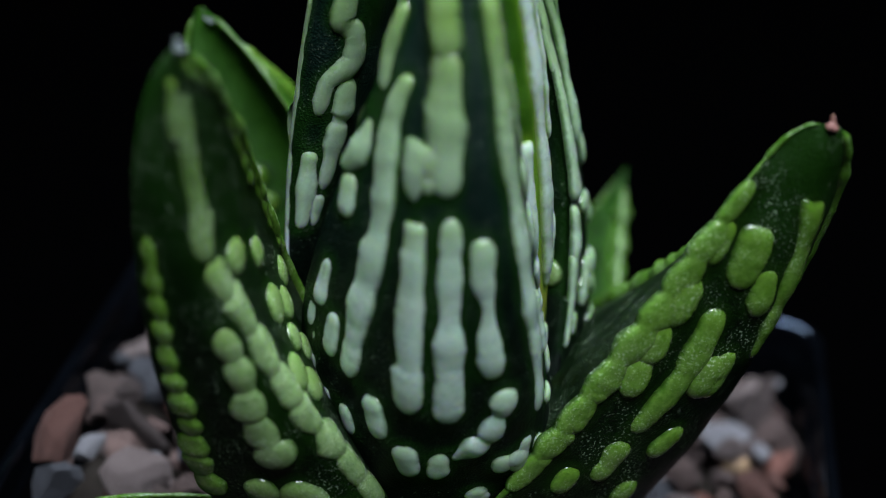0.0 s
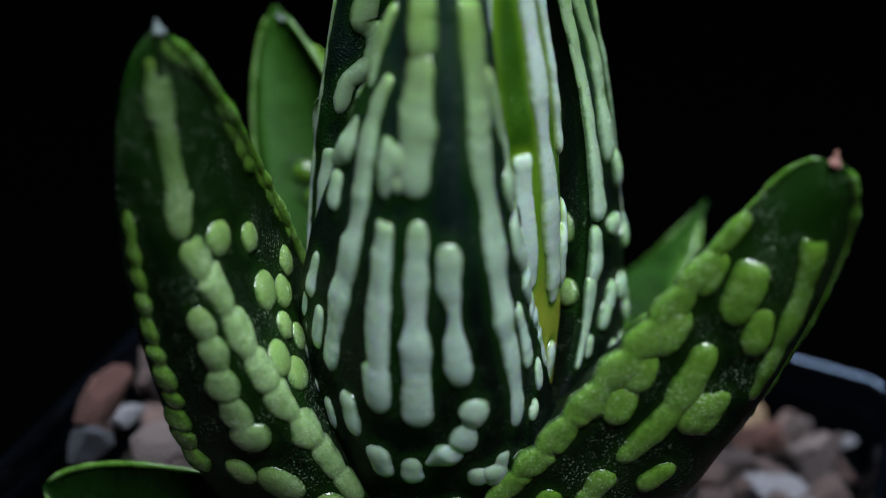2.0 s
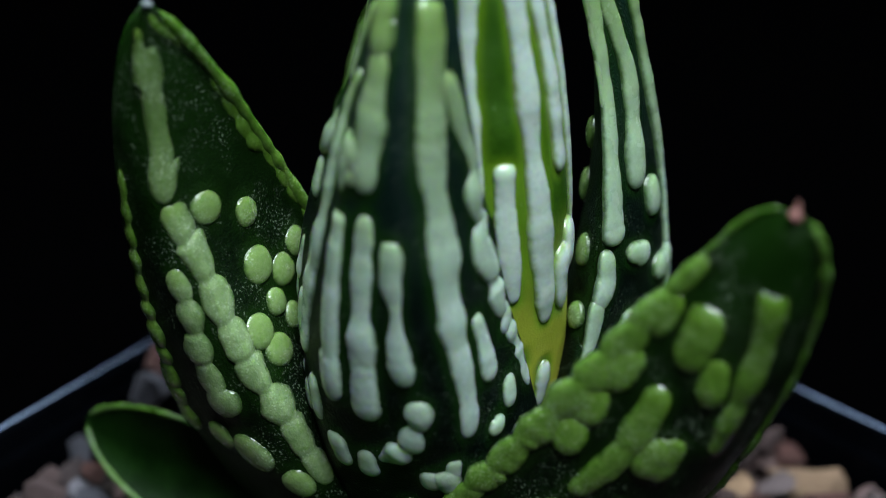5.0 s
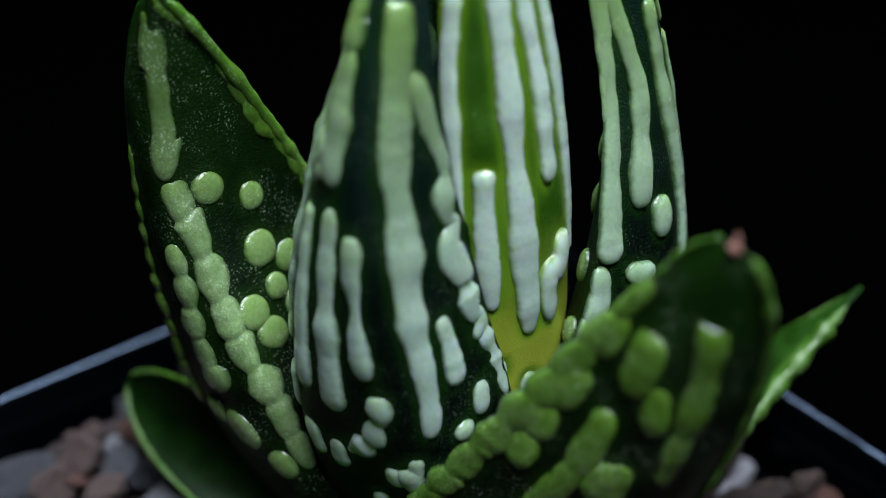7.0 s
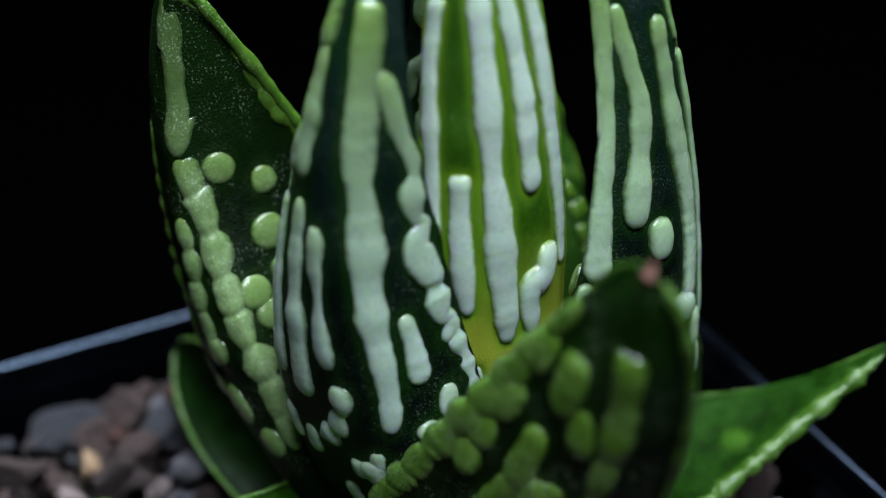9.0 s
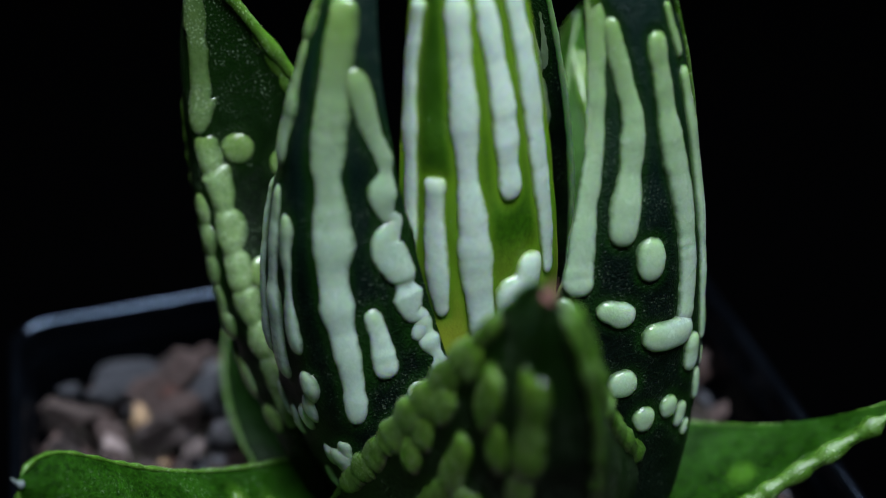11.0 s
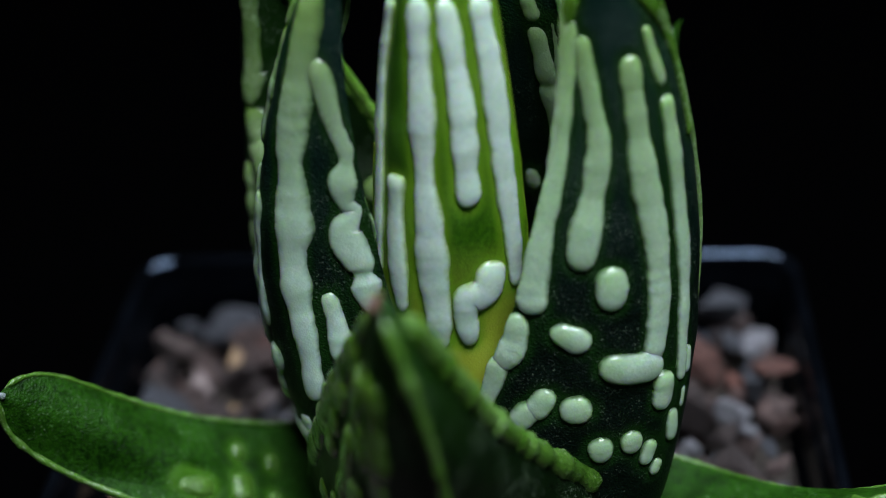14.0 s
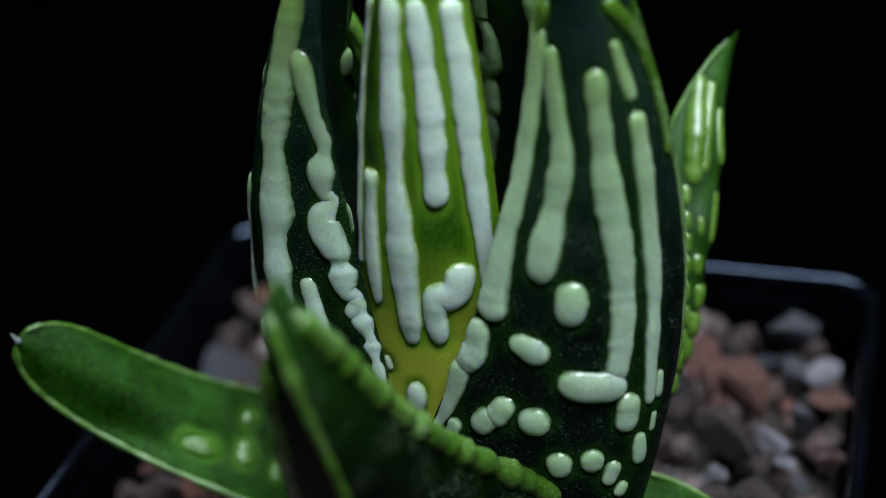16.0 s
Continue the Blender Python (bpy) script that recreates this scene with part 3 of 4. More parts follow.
tubercle(leaf_a, (0.263, 0.97, 1.89), (0.250, 0.97, 1.27), (0.237, 0.97, 1.91), (0.213, 0.98, 1.10), (0.200, 0.98, 1.56), (0.183, 0.98, 0.83), (0.170, 0.98, 1.20), (0.147, 0.98, 0.56))
tubercle(leaf_a, (0.337, 0.83, 1.67), (0.293, 0.83, 1.96), (0.260, 0.82, 1.88))
tubercle(leaf_a, (0.203, 0.90, 1.92), (0.183, 0.88, 2.02))
tubercle(leaf_a, (0.190, 0.78, 2.10), (0.187, 0.78, 2.11))
tubercle(leaf_a, (0.187, 0.35, 2.19), (0.160, 0.38, 2.03))
tubercle(leaf_a, (0.170, 0.57, 1.67), (0.167, 0.60, 1.54))
tubercle(leaf_a, (0.100, 0.02, 2.22), (0.097, 0.08, 2.08))
tubercle(leaf_h, (0.683, -0.85, 1.52), (0.603, -0.90, 1.55), (0.530, -0.87, 1.48), (0.443, -0.85, 1.23), (0.363, -0.85, 0.68))
tubercle(leaf_h, (0.740, 0.45, 1.66), (0.670, 0.53, 1.78), (0.617, 0.55, 2.08), (0.550, 0.53, 2.12), (0.537, 0.53, 1.94))
tubercle(leaf_h, (0.697, 0.85, 1.76), (0.623, 0.87, 1.98), (0.537, 0.87, 1.93), (0.463, 0.87, 1.79), (0.397, 0.88, 1.63), (0.353, 0.87, 1.07))
tubercle(leaf_h, (0.547, -0.52, 1.85), (0.497, -0.53, 1.69), (0.447, -0.52, 2.09), (0.387, -0.50, 1.36))
tubercle(leaf_h, (0.747, -0.08, 1.78), (0.700, -0.05, 1.88), (0.647, -0.03, 2.08), (0.587, -0.03, 1.87), (0.523, 0.00, 2.39), (0.463, 0.00, 2.50), (0.400, 0.02, 2.09), (0.363, 0.02, 1.47))
tubercle(leaf_h, (0.420, 0.67, 2.49), (0.407, 0.60, 2.73), (0.417, 0.43, 2.59), (0.403, 0.37, 2.20), (0.360, 0.37, 1.80))
tubercle(leaf_h, (0.277, -0.02, 1.79), (0.213, -0.10, 1.26))
tubercle(leaf_h, (0.303, -0.42, 0.91), (0.290, -0.40, 1.01))
tubercle(leaf_e, (0.680, -0.92, 1.24), (0.580, -0.95, 1.56), (0.500, -0.95, 1.50), (0.427, -0.97, 1.87), (0.363, -0.97, 2.16), (0.313, -0.95, 2.53), (0.290, -0.93, 2.46))
tubercle(leaf_e, (0.257, -0.97, 2.02), (0.230, -0.95, 2.65), (0.200, -0.97, 1.68))
tubercle(leaf_e, (0.670, -0.77, 1.39), (0.617, -0.68, 1.56), (0.550, -0.60, 1.87), (0.470, -0.67, 2.18), (0.383, -0.73, 2.41))
tubercle(leaf_e, (0.383, -0.47, 2.50), (0.353, -0.47, 2.52))
tubercle(leaf_e, (0.277, -0.77, 2.26), (0.283, -0.65, 2.51))
tubercle(leaf_e, (0.663, 0.00, 1.64), (0.593, -0.03, 1.82), (0.517, -0.03, 2.35), (0.443, 0.03, 2.35), (0.360, 0.03, 1.99), (0.282, -0.02, 1.95))
tubercle(leaf_e, (0.263, -0.42, 2.47), (0.263, -0.27, 2.25), (0.266, -0.10, 2.50), (0.272, -0.03, 2.10))
tubercle(leaf_e, (0.170, -0.78, 2.01), (0.193, -0.75, 1.99))
tubercle(leaf_e, (0.147, -0.83, 1.77), (0.167, -0.80, 2.01))
tubercle(leaf_e, (0.190, -0.62, 2.25), (0.197, -0.55, 2.24))
tubercle(leaf_e, (0.153, -0.37, 2.27), (0.143, -0.35, 2.19))
tubercle(leaf_e, (0.163, -0.13, 2.04), (0.153, -0.12, 2.05))
tubercle(leaf_e, (0.147, 0.07, 1.45), (0.127, 0.05, 1.63))
tubercle(leaf_e, (0.113, 0.20, 1.20), (0.103, 0.18, 1.20))
tubercle(leaf_e, (0.240, 0.12, 2.07), (0.207, 0.12, 1.99))
tubercle(leaf_e, (0.180, 0.28, 1.30), (0.143, 0.32, 1.32))
tubercle(leaf_e, (0.113, -0.68, 1.78), (0.113, -0.65, 1.69))
tubercle(leaf_e, (0.117, -0.52, 1.77), (0.113, -0.48, 1.77))
tubercle(leaf_e, (0.130, -0.92, 1.35), (0.113, -0.92, 1.19))
tubercle(leaf_e, (0.197, -0.98, 1.92), (0.163, -0.97, 1.51), (0.133, -0.97, 1.18), (0.100, -0.98, 0.65))
tubercle(leaf_e, (0.587, 0.58, 1.73), (0.530, 0.52, 1.67), (0.447, 0.45, 1.64), (0.357, 0.40, 1.51), (0.283, 0.35, 1.28), (0.227, 0.35, 1.02))
tubercle(leaf_e, (0.687, 0.50, 0.87), (0.650, 0.53, 1.12), (0.617, 0.57, 1.22))
tubercle(leaf_e, (0.253, 0.48, 0.83), (0.223, 0.47, 0.93))
tubercle(leaf_e, (0.200, 0.43, 0.75), (0.177, 0.43, 0.76))
tubercle(leaf_e, (0.730, 0.58, 1.41), (0.673, 0.88, 1.49), (0.613, 0.98, 1.26), (0.550, 0.97, 0.93), (0.493, 0.93, 0.77), mat=WART_OLIVE)
tubercle(leaf_e, (0.717, -0.90, 1.63), (0.673, -0.98, 0.96), mat=WART_OLIVE)
tubercle(leaf_b, (0.953, -0.37, 0.86), (0.910, -0.12, 1.58), (0.850, 0.02, 2.00), (0.763, 0.03, 2.40), (0.690, -0.08, 2.23))
tubercle(leaf_b, (0.663, -0.08, 1.75), (0.613, -0.03, 2.15), (0.567, 0.00, 2.35), (0.503, 0.00, 2.49), (0.447, -0.03, 2.37), (0.393, -0.05, 2.45), (0.340, -0.07, 2.53), (0.290, -0.05, 2.48), (0.237, -0.05, 2.27), (0.183, -0.07, 2.13), (0.127, -0.07, 1.92), bead=3.3)
tubercle(leaf_b, (0.540, -0.32, 1.85), (0.453, -0.38, 2.19), (0.383, -0.47, 2.63), (0.317, -0.50, 3.10), (0.287, -0.48, 2.92), bead=2.6)
tubercle(leaf_b, (0.640, -0.87, 1.28), (0.540, -0.87, 1.58), (0.437, -0.90, 2.00), (0.350, -0.90, 2.33), (0.267, -0.95, 2.70), (0.207, -0.95, 2.69), mat=WART_OLIVE, bead=2.2)
tubercle(leaf_b, (0.627, 0.30, 2.85), (0.613, 0.28, 2.88))
tubercle(leaf_b, (0.557, 0.57, 2.49), (0.543, 0.55, 2.52))
tubercle(leaf_b, (0.430, 0.78, 2.77), (0.417, 0.77, 2.80))
tubercle(leaf_b, (0.470, 0.43, 3.44), (0.457, 0.42, 3.47))
tubercle(leaf_b, (0.420, 0.58, 2.98), (0.407, 0.57, 3.01))
tubercle(leaf_b, (0.397, 0.40, 2.24), (0.383, 0.38, 2.25))
tubercle(leaf_b, (0.393, 0.17, 3.20), (0.380, 0.15, 3.22))
tubercle(leaf_b, (0.340, 0.22, 3.08), (0.330, 0.20, 3.08))
tubercle(leaf_b, (0.350, 0.47, 2.20), (0.340, 0.43, 2.20))
tubercle(leaf_b, (0.223, -0.73, 2.65), (0.207, -0.72, 2.90))
tubercle(leaf_b, (0.207, -0.55, 3.41), (0.180, -0.50, 3.57))
tubercle(leaf_b, (0.140, -0.33, 2.86), (0.123, -0.30, 2.82))
tubercle(leaf_b, (0.977, 0.38, 1.01), (0.883, 0.98, 1.21), (0.770, 0.97, 1.29), (0.653, 0.92, 1.60), (0.597, 0.97, 1.30), (0.503, 0.98, 1.45), (0.423, 1.00, 1.70), bead=2.3, mat=WART_OLIVE)
tubercle(leaf_c, (0.663, -0.98, 1.88), (0.537, -1.00, 2.69), (0.433, -1.00, 3.41), (0.347, -1.00, 3.58), (0.267, -1.00, 3.52), (0.200, -1.00, 3.26), (0.137, -1.00, 3.04), (0.097, -1.00, 2.79), mat=WART_OLIVE, bead=3.4, high=0.3)
tubercle(leaf_f, (0.817, 0.97, 1.47), (0.763, 0.77, 1.84), (0.707, 0.63, 2.01), high=0.42)
tubercle(leaf_f, (0.863, 0.80, 1.15), (0.810, 0.62, 1.22), (0.757, 0.52, 1.30), high=0.42)
tubercle(leaf_f, (0.887, 0.35, 0.71), (0.827, 0.05, 1.22), high=0.42)
tubercle(leaf_f, (0.780, 0.05, 0.98), (0.707, 0.05, 1.49), high=0.42)
tubercle(leaf_f, (0.660, 0.70, 1.10), (0.650, 0.65, 1.10), high=0.42)
tubercle(leaf_f, (0.637, 0.62, 1.10), (0.627, 0.57, 1.09), high=0.42)
tubercle(leaf_f, (0.617, 0.55, 1.09), (0.607, 0.50, 1.09), high=0.42)
tubercle(leaf_f, (0.593, 0.48, 1.09), (0.577, 0.45, 1.09), high=0.42)
tubercle(leaf_f, (0.560, 0.42, 1.09), (0.547, 0.37, 1.10), high=0.42)
tubercle(leaf_f, (0.537, 0.33, 1.11), (0.520, 0.28, 1.12), high=0.42)
tubercle(leaf_f, (0.500, 0.28, 1.13), (0.483, 0.23, 1.16), high=0.42)
tubercle(leaf_f, (0.457, 0.25, 1.16), (0.440, 0.18, 1.23), high=0.42)
tubercle(leaf_f, (0.413, 0.20, 1.23), (0.393, 0.12, 1.47), high=0.42)
tubercle(leaf_f, (0.697, 0.38, 1.09), (0.683, 0.33, 1.09), high=0.42)
tubercle(leaf_f, (0.643, 0.30, 1.10), (0.630, 0.23, 1.11), high=0.42)
tubercle(leaf_f, (0.617, 0.07, 1.53), (0.593, 0.07, 1.56), high=0.42)
tubercle(leaf_f, (0.563, 0.05, 1.76), (0.537, 0.07, 1.65), high=0.42)
tubercle(leaf_f, (0.513, 0.07, 1.69), (0.487, 0.07, 1.75), high=0.42)
tubercle(leaf_f, (0.557, -0.63, 2.05), (0.560, -0.45, 2.05), inner=True, high=0.4)
tubercle(leaf_f, (0.500, -0.58, 1.94), (0.497, -0.43, 1.95), inner=True, high=0.4)
tubercle(leaf_d, (0.523, -0.95, 3.12), (0.483, -0.82, 2.67), inner=True)
tubercle(leaf_d, (0.647, 0.02, 3.73), (0.627, 0.03, 3.75), (0.593, -0.07, 2.79), inner=True)
tubercle(leaf_a, (0.543, -0.95, 2.14), (0.527, -0.93, 2.29), inner=True)
tubercle(leaf_a, (0.373, 0.97, 1.82), (0.350, 0.90, 1.84), inner=True)
tubercle(leaf_e, (0.363, -0.15, 2.69), (0.350, -0.12, 2.70), inner=True, mat=WART_GREEN)
tubercle(leaf_e, (0.283, -0.05, 2.89), (0.270, -0.03, 2.90), inner=True, mat=WART_GREEN)
tubercle(leaf_e, (0.230, -0.55, 2.73), (0.220, -0.58, 2.65), inner=True, mat=WART_GREEN)
tubercle(leaf_e, (0.167, -0.73, 2.15), (0.160, -0.78, 2.09), inner=True, mat=WART_GREEN)
tubercle(leaf_g, (0.587, -0.05, 1.80), (0.607, -0.15, 1.74), inner=True, mat=WART_OLIVE)
tubercle(leaf_g, (0.900, -0.98, 1.87), (0.870, -1.00, 2.19), inner=True, mat=WART_OLIVE)
tubercle(leaf_g, (0.850, -1.00, 2.18), (0.817, -1.00, 2.17), inner=True, mat=WART_OLIVE)
tubercle(leaf_g, (0.790, -1.00, 1.95), (0.757, -1.00, 1.83), inner=True, mat=WART_OLIVE)
tubercle(leaf_g, (0.727, -1.00, 1.83), (0.673, -0.92, 1.84), inner=True, mat=WART_OLIVE)
tubercle(leaf_c, (0.659, -0.65, 2.62), (0.575, -0.6, 2.87))
tubercle(leaf_c, (0.639, -0.3, 2.13), (0.575, -0.22, 2.37))
tubercle(leaf_c, (0.479, -0.63, 2.26), (0.408, -0.58, 2.5), (0.328, -0.58, 2.31), (0.252, -0.62, 2))
tubercle(leaf_c, (0.455, -0.27, 1.98), (0.38, -0.25, 2.12))
tubercle(leaf_c, (0.575, -0.93, 1.67), (0.511, -0.92, 2.1))
tubercle(leaf_c, (0.451, -0.92, 2.65), (0.4, -0.9, 2.88))
tubercle(leaf_c, (0.368, -0.9, 2.68), (0.336, -0.88, 3.01))
tubercle(leaf_c, (0.312, -0.88, 2.7), (0.284, -0.83, 2.4))
tubercle(leaf_c, (0.208, -0.62, 2.58), (0.16, -0.6, 2.49))
tubercle(leaf_c, (0.14, -0.78, 2.24), (0.12, -0.77, 2.48))
tubercle(leaf_c, (0.28, -0.27, 2.15), (0.236, -0.33, 2.27))
tubercle(leaf_c, (0.156, -0.3, 2.08), (0.128, -0.27, 2.33))
tubercle(leaf_c, (0.332, -1, 1.92), (0.276, -1, 1.83), (0.212, -0.97, 2.29), (0.152, -0.97, 2.09), (0.096, -1, 1.78), bead=2.3)
tubercle(leaf_c, (0.807, 0.15, 2.32), (0.695, 0.22, 2.38), (0.563, 0.17, 2.09), (0.475, 0.17, 1.75))
tubercle(leaf_c, (0.428, -0.35, 2.95), (0.372, -0.37, 2.8))
tubercle(leaf_j, (0.388, 0.22, 2.19), (0.328, 0.2, 2.32), inner=True)
tubercle(leaf_j, (0.236, -0.13, 2.01), (0.24, 0.13, 1.99), inner=True)
tubercle(leaf_j, (0.204, -0.67, 1.2), (0.22, -0.55, 1.19), inner=True)
tubercle(leaf_j, (0.14, -0.57, 1.21), (0.148, -0.45, 1.2), inner=True)
tubercle(leaf_j, (0.164, 0.02, 1.18), (0.164, 0.22, 1.18), inner=True)
tubercle(leaf_d, (0.655, -0.03, 2.37), (0.631, -0.13, 2.28), (0.615, 0, 1.68), (0.599, 0.13, 2.12), (0.567, 0.12, 2.34), (0.559, -0.07, 2.24), (0.551, -0.3, 1.83), (0.519, -0.38, 1.34))
tubercle(leaf_d, (0.535, 0.05, 2.26), (0.503, 0.02, 2.39), (0.491, -0.02, 1.75), (0.479, -0.05, 2.2), (0.436, -0.12, 1.8), (0.408, -0.18, 1.39))
tubercle(leaf_d, (0.463, -0.5, 1.67), (0.424, -0.52, 1.8), (0.368, -0.55, 1.4))
tubercle(leaf_d, (0.396, -0.27, 1.28), (0.36, -0.33, 1.08))
tubercle(leaf_d, (0.671, -1, 0.8), (0.563, -0.95, 1.03), (0.487, -0.97, 0.95), (0.368, -1, 0.86))
tubercle(leaf_d, (0.647, 0.78, 1.82), (0.627, 0.8, 1.83))
tubercle(leaf_d, (0.607, 0.8, 1.64), (0.575, 0.82, 1.76), (0.543, 0.83, 1.77), (0.531, 0.83, 1.42), (0.519, 0.83, 1.79), (0.487, 0.85, 1.8), (0.455, 0.85, 1.39))
tubercle(leaf_d, (0.623, 0.93, 0.91), (0.575, 0.92, 1.03), (0.531, 0.9, 0.84))
tubercle(leaf_d, (0.4, 0.63, 1.65), (0.384, 0.63, 1.66))

for grown in (leaf_a, leaf_h, leaf_e, leaf_d, leaf_b, leaf_c, leaf_f, leaf_g, leaf_j, leaf_i):
    grown.swell()


# ---- margins: a raised, beaded rim along the edges of the leaves ----
def margin(leaf, k, lo, hi, radius, bead, mat, name="margin"):
    rows, n, seed = [], 90, random.random() * 40
    for i in range(n + 1):
        u = lo + (hi - lo) * i / n
        q, q2 = leaf.rail(k, u), leaf.rail(k, min(u + 0.01, 1.0) if u < 0.99 else u)
        tan = q2 - leaf.rail(k, u - 0.01)
        tan /= np.linalg.norm(tan) + 1e-12
        ref = leaf.rail(1, u) - (leaf.rail(0, u) + leaf.rail(2, u)) / 2
        a = ref - tan * (ref @ tan)
        a /= np.linalg.norm(a) + 1e-12
        b = np.cross(tan, a)
        taper = min(1.0, (i + 0.5) / 4, (n - i + 0.5) / 4)
        r = radius / 1000 * taper * (1 + bead * noise.noise(Vector((seed, q[0] * 700 + q[2] * 900, q[1] * 700))))
        rows.append([Vector(q + (a * math.cos(x) + b * math.sin(x)) * r) - BASE for x in np.arange(8) * math.pi / 4])
    bm = bmesh.new()
    sheet(bm, rows, True)
    bmesh.ops.recalc_face_normals(bm, faces=bm.faces)
    ob = part(name, bm, mat, leaf.ob)
    many = len(ob.data.vertices)
    return paint(ob, [0.8] * many, [1.0] * many)


margin(leaf_e, 0, 0.45, 0.97, 0.25, 0.4, WART_PALE)
margin(leaf_e, 2, 0.1, 0.97, 0.25, 0.3, WART_GREEN)
margin(leaf_d, 0, 0.1, 0.97, 0.25, 0.3, WART_WHITE)
margin(leaf_d, 2, 0.1, 0.97, 0.25, 0.3, WART_WHITE)
margin(leaf_b, 2, 0.05, 0.97, 0.55, 0.5, WART_OLIVE)
margin(leaf_c, 0, 0.0, 0.95, 0.26, 0.9, WART_LEAF)
margin(leaf_c, 2, 0.0, 0.95, 0.45, 0.5, WART_LEAF)
margin(leaf_c, 3, 0.0, 0.95, 1.0, 0.4, WART_LEAF)
margin(leaf_f, 0, 0.05, 0.95, 0.25, 0.5, WART_LEAF)
margin(leaf_f, 2, 0.05, 0.95, 0.25, 0.5, WART_LEAF)
margin(leaf_g, 0, 0.0, 0.97, 0.75, 0.8, WART_LEAF)
margin(leaf_g, 2, 0.0, 0.97, 0.18, 0.6, WART_LEAF)
margin(leaf_j, 0, 0.0, 0.97, 0.22, 0.7, WART_LEAF)
margin(leaf_j, 2, 0.0, 0.97, 0.28, 0.7, WART_LEAF)
margin(leaf_i, 0, 0.0, 0.97, 0.25, 0.4, WART_LEAF)
margin(leaf_i, 2, 0.0, 0.97, 0.25, 0.4, WART_LEAF)


def spike(leaf, length, radius, mat, name, label, lean=(0, 0, 0)):
    """The dry point at a leaf's tip."""
    top = leaf.rail(1, 1.0)
    way = top - leaf.rail(1, 0.94)
    way = way / np.linalg.norm(way) + np.array(lean)
    way /= np.linalg.norm(way)
    a = np.cross(way, (0.3, 0.9, 0.1))
    a /= np.linalg.norm(a)
    b = np.cross(way, a)
    rows = []
    for i in range(9):
        f = i / 8
        r = radius / 1000 * (1 - f) ** 0.8 * (1 + 0.3 * math.sin(9 * f)) + 0.00002
        at = top + way * (length * f - 0.5) / 1000 + a * 0.0003 * f * f
        rows.append([Vector(at + (a * math.cos(x) + b * math.sin(x)) * r) - BASE for x in np.arange(8) * math.pi / 4])
    bm = bmesh.new()
    sheet(bm, rows, True)
    bmesh.ops.recalc_face_normals(bm, faces=bm.faces)
    return part(name, bm, mat, leaf.ob, label)


spike(leaf_c, 1.15, 0.45, TIP_DRY, "spine_tip", "dry reddish brown tip", (0.2, 0.1, 0.5))
spike(leaf_b, 0.9, 0.40, TIP_GREY, "spine_tip", "dry grey tip", (0, 0, 0.6))
spike(leaf_j, 1.0, 0.25, TIP_GREY, "spine_tip", "dry grey tip")
spike(leaf_f, 1.0, 0.30, TIP_GREY, "spine_tip", "dry grey tip")


# ---- gravel ----
def stone_mesh(seed):
    rnd = random.Random(seed)
    bm = bmesh.new()
    bmesh.ops.create_icosphere(bm, subdivisions=2, radius=1)
    sx, sy, sz = 1, rnd.uniform(0.55, 0.95), rnd.uniform(0.45, 0.8)
    off = Vector((seed * 3.1, seed * 1.7, 0))
    cuts = [(Vector((rnd.gauss(0, 1), rnd.gauss(0, 1), rnd.gauss(0, 1))).normalized(), rnd.uniform(0.32, 0.62)) for _ in range(8)]
    for v in bm.verts:
        p = v.co.copy()
        for c, d in cuts:
            over = p.dot(c) - d
            if over > 0:
                p -= c * over
        p *= 1.22 + 0.24 * noise.noise(p * 1.6 + off) + 0.12 * noise.noise(p * 3.4 + off) + 0.07 * noise.noise(p * 8 + off)
        v.co = (p.x * sx, p.y * sy, p.z * sz)
    bm.normal_update()
    me = bpy.data.meshes.new("stone")
    bm.to_mesh(me)
    bm.free()
    me.materials.append(STONE)
    for f in me.polygons:
        f.use_smooth = False
    return me


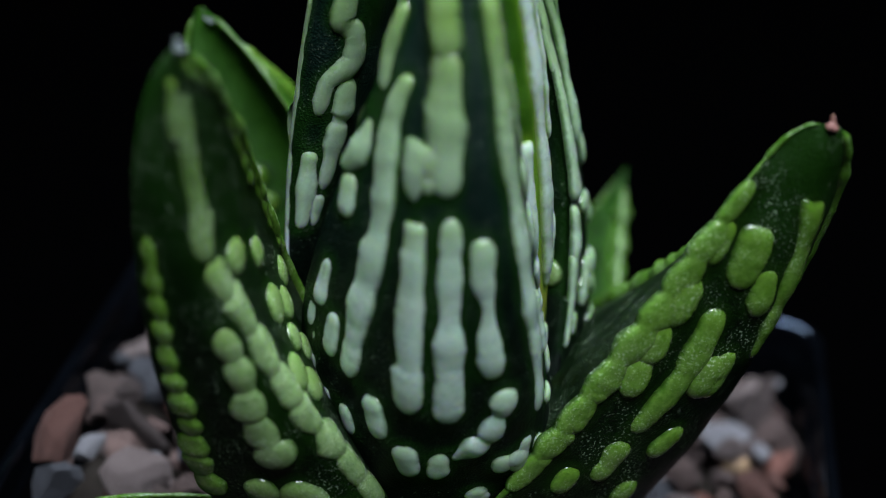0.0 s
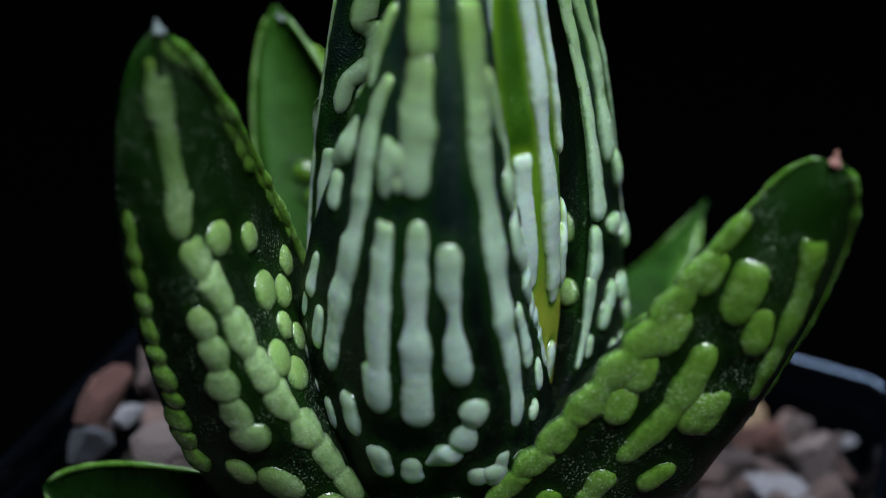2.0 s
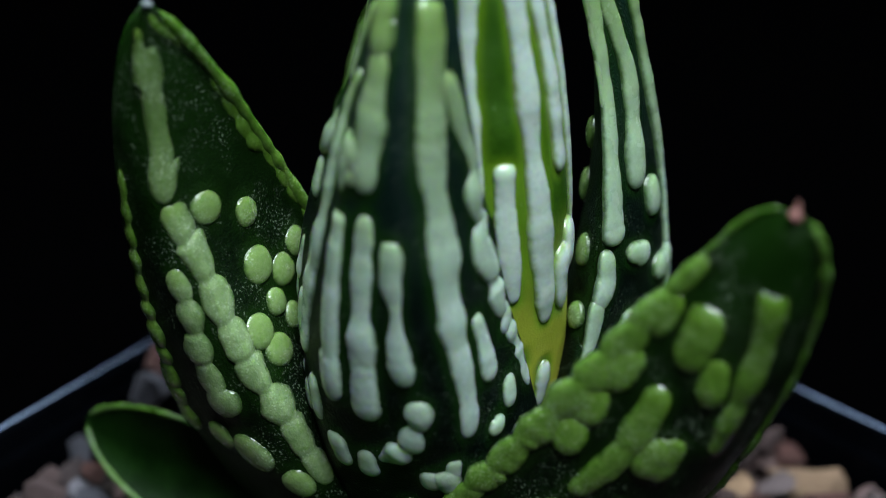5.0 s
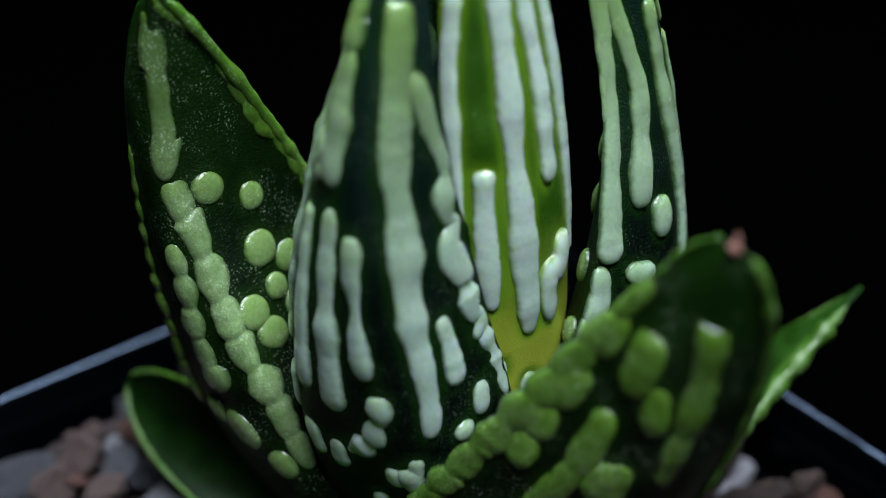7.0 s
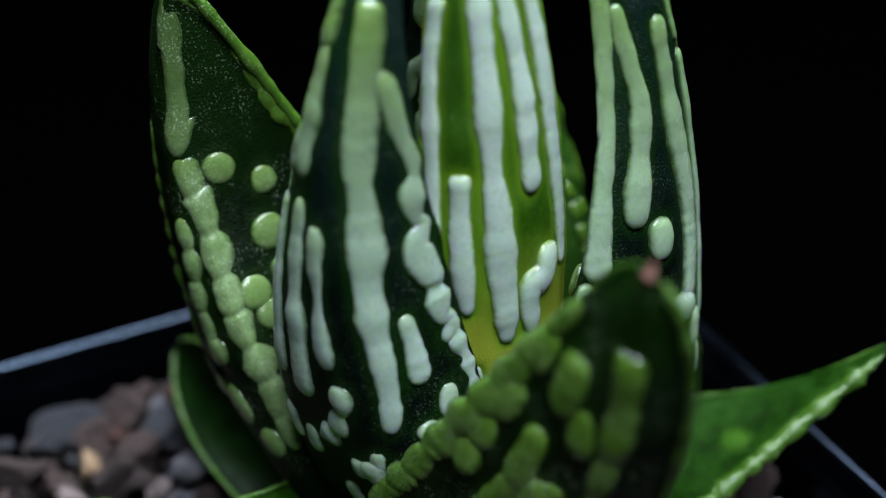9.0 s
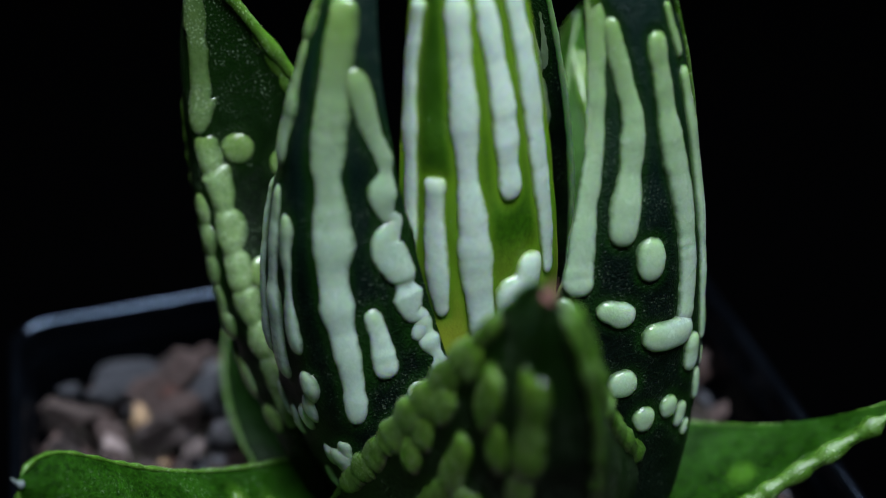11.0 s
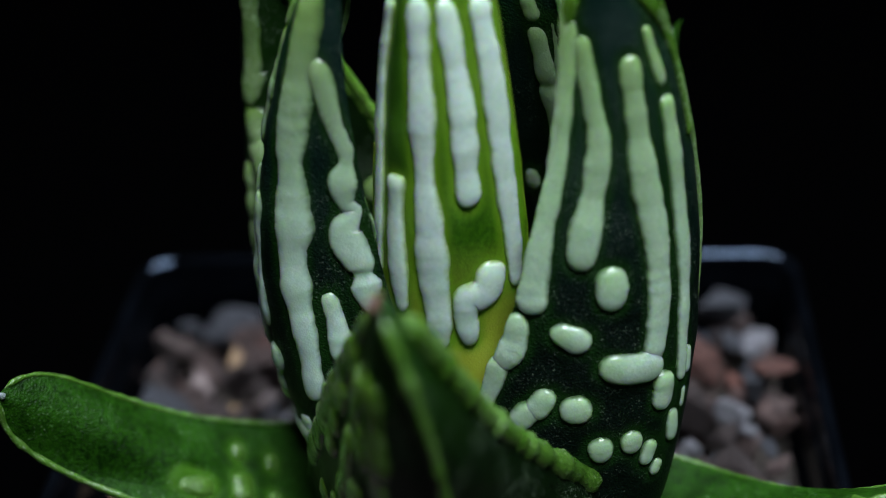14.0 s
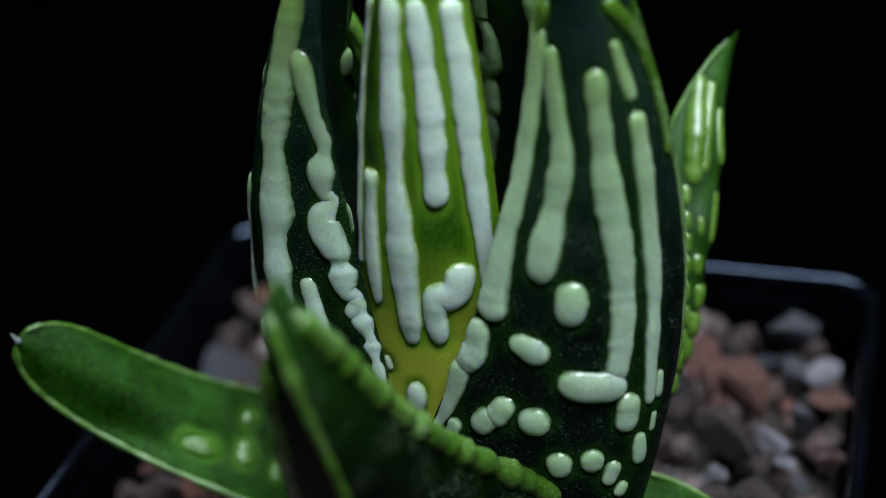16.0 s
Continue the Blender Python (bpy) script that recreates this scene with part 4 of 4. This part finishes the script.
def gravel():
    meshes = [stone_mesh(k) for k in range(20)]
    rnd = random.Random(5)
    grown = (leaf_a, leaf_b, leaf_c, leaf_f, leaf_g, leaf_j, leaf_i)
    green = np.array([leaf.at(u / 24, v / 6, face) for leaf in grown for u in range(-3, 25) for v in range(-6, 7) for face in (False, True)])

    def scatter(count, lo, hi, z0, close):
        placed, tries = [], 0
        while len(placed) < count and tries < 30000:
            tries += 1
            r = rnd.uniform(lo, hi) / 1000
            lim = 0.0356 - r * 0.65
            x, y = rnd.uniform(-lim, lim), rnd.uniform(-lim, lim)
            if any((x - a) ** 2 + (y - b) ** 2 < (close * (r + c)) ** 2 for a, b, c in placed):
                continue
            z = z0 + 0.012 * y + 0.0072 * math.exp(-((x + 0.032) / 0.012) ** 2 - ((y - 0.004) / 0.013) ** 2) - 0.0004 * min(max((y - x - 0.03) / 0.02, 0), 1) + rnd.uniform(-0.0009, 0.0014)
            if np.min(np.linalg.norm(green - np.array(POT_AT @ Vector((x, y, z))), axis=1)) < r * 0.85:
                continue
            placed.append((x, y, r))
            yield rnd.choice(meshes), pose(x, y, z, rnd.uniform(-50, 50), rnd.uniform(-50, 50), rnd.uniform(0, 360)) @ Matrix.Diagonal((r, r, r, 1))

    # soil and the buried stones in one mesh
    verts, faces, mats, n = [], [], [], 40
    for i in range(n + 1):
        for j in range(n + 1):
            x, y = (i / n - 0.5) * 0.0704, (j / n - 0.5) * 0.0704
            verts.append((x, y, 0.0480 + 0.0012 * noise.noise(Vector((x, y, 0)) * 260)))
    for i in range(n):
        for j in range(n):
            k = i * (n + 1) + j
            faces.append((k, k + n + 1, k + n + 2, k + 1))
            mats.append(0)
    for me, m in scatter(300, 1.7, 3.0, 0.0502, 0.54):
        k = len(verts)
        verts += [tuple(m @ v.co) for v in me.vertices]
        for f in me.polygons:
            faces.append(tuple(k + q for q in f.vertices))
            mats.append(1)
    me = bpy.data.meshes.new("gravel")
    me.from_pydata(verts, [], faces)
    me.materials.append(SOIL)
    me.materials.append(STONE_BED)
    me.polygons.foreach_set("material_index", mats)
    me.polygons.foreach_set("use_smooth", [False] * len(faces))
    bed = tagged(new("gravel", me), "loose brown, grey and reddish lava gravel on dark soil", "gravel", kind="stuff")
    bed.matrix_world = POT_AT
    for me, m in scatter(300, 1.3, 4.3, 0.0527, 0.50):
        ob = new("stone", me)
        ob.parent = bed
        ob.matrix_basis = m
    return bed


bed = gravel()


# ---- the turntable's motion ----
def motions():
    for thing, at in ((pot, POT_AT), (plant, Matrix.Translation(BASE)), (bed, POT_AT)):
        walk(thing, [(t, pose(x, y, z, rx, ry, rz) @ at) for t, x, y, z, rx, ry, rz in TURN])


motions()
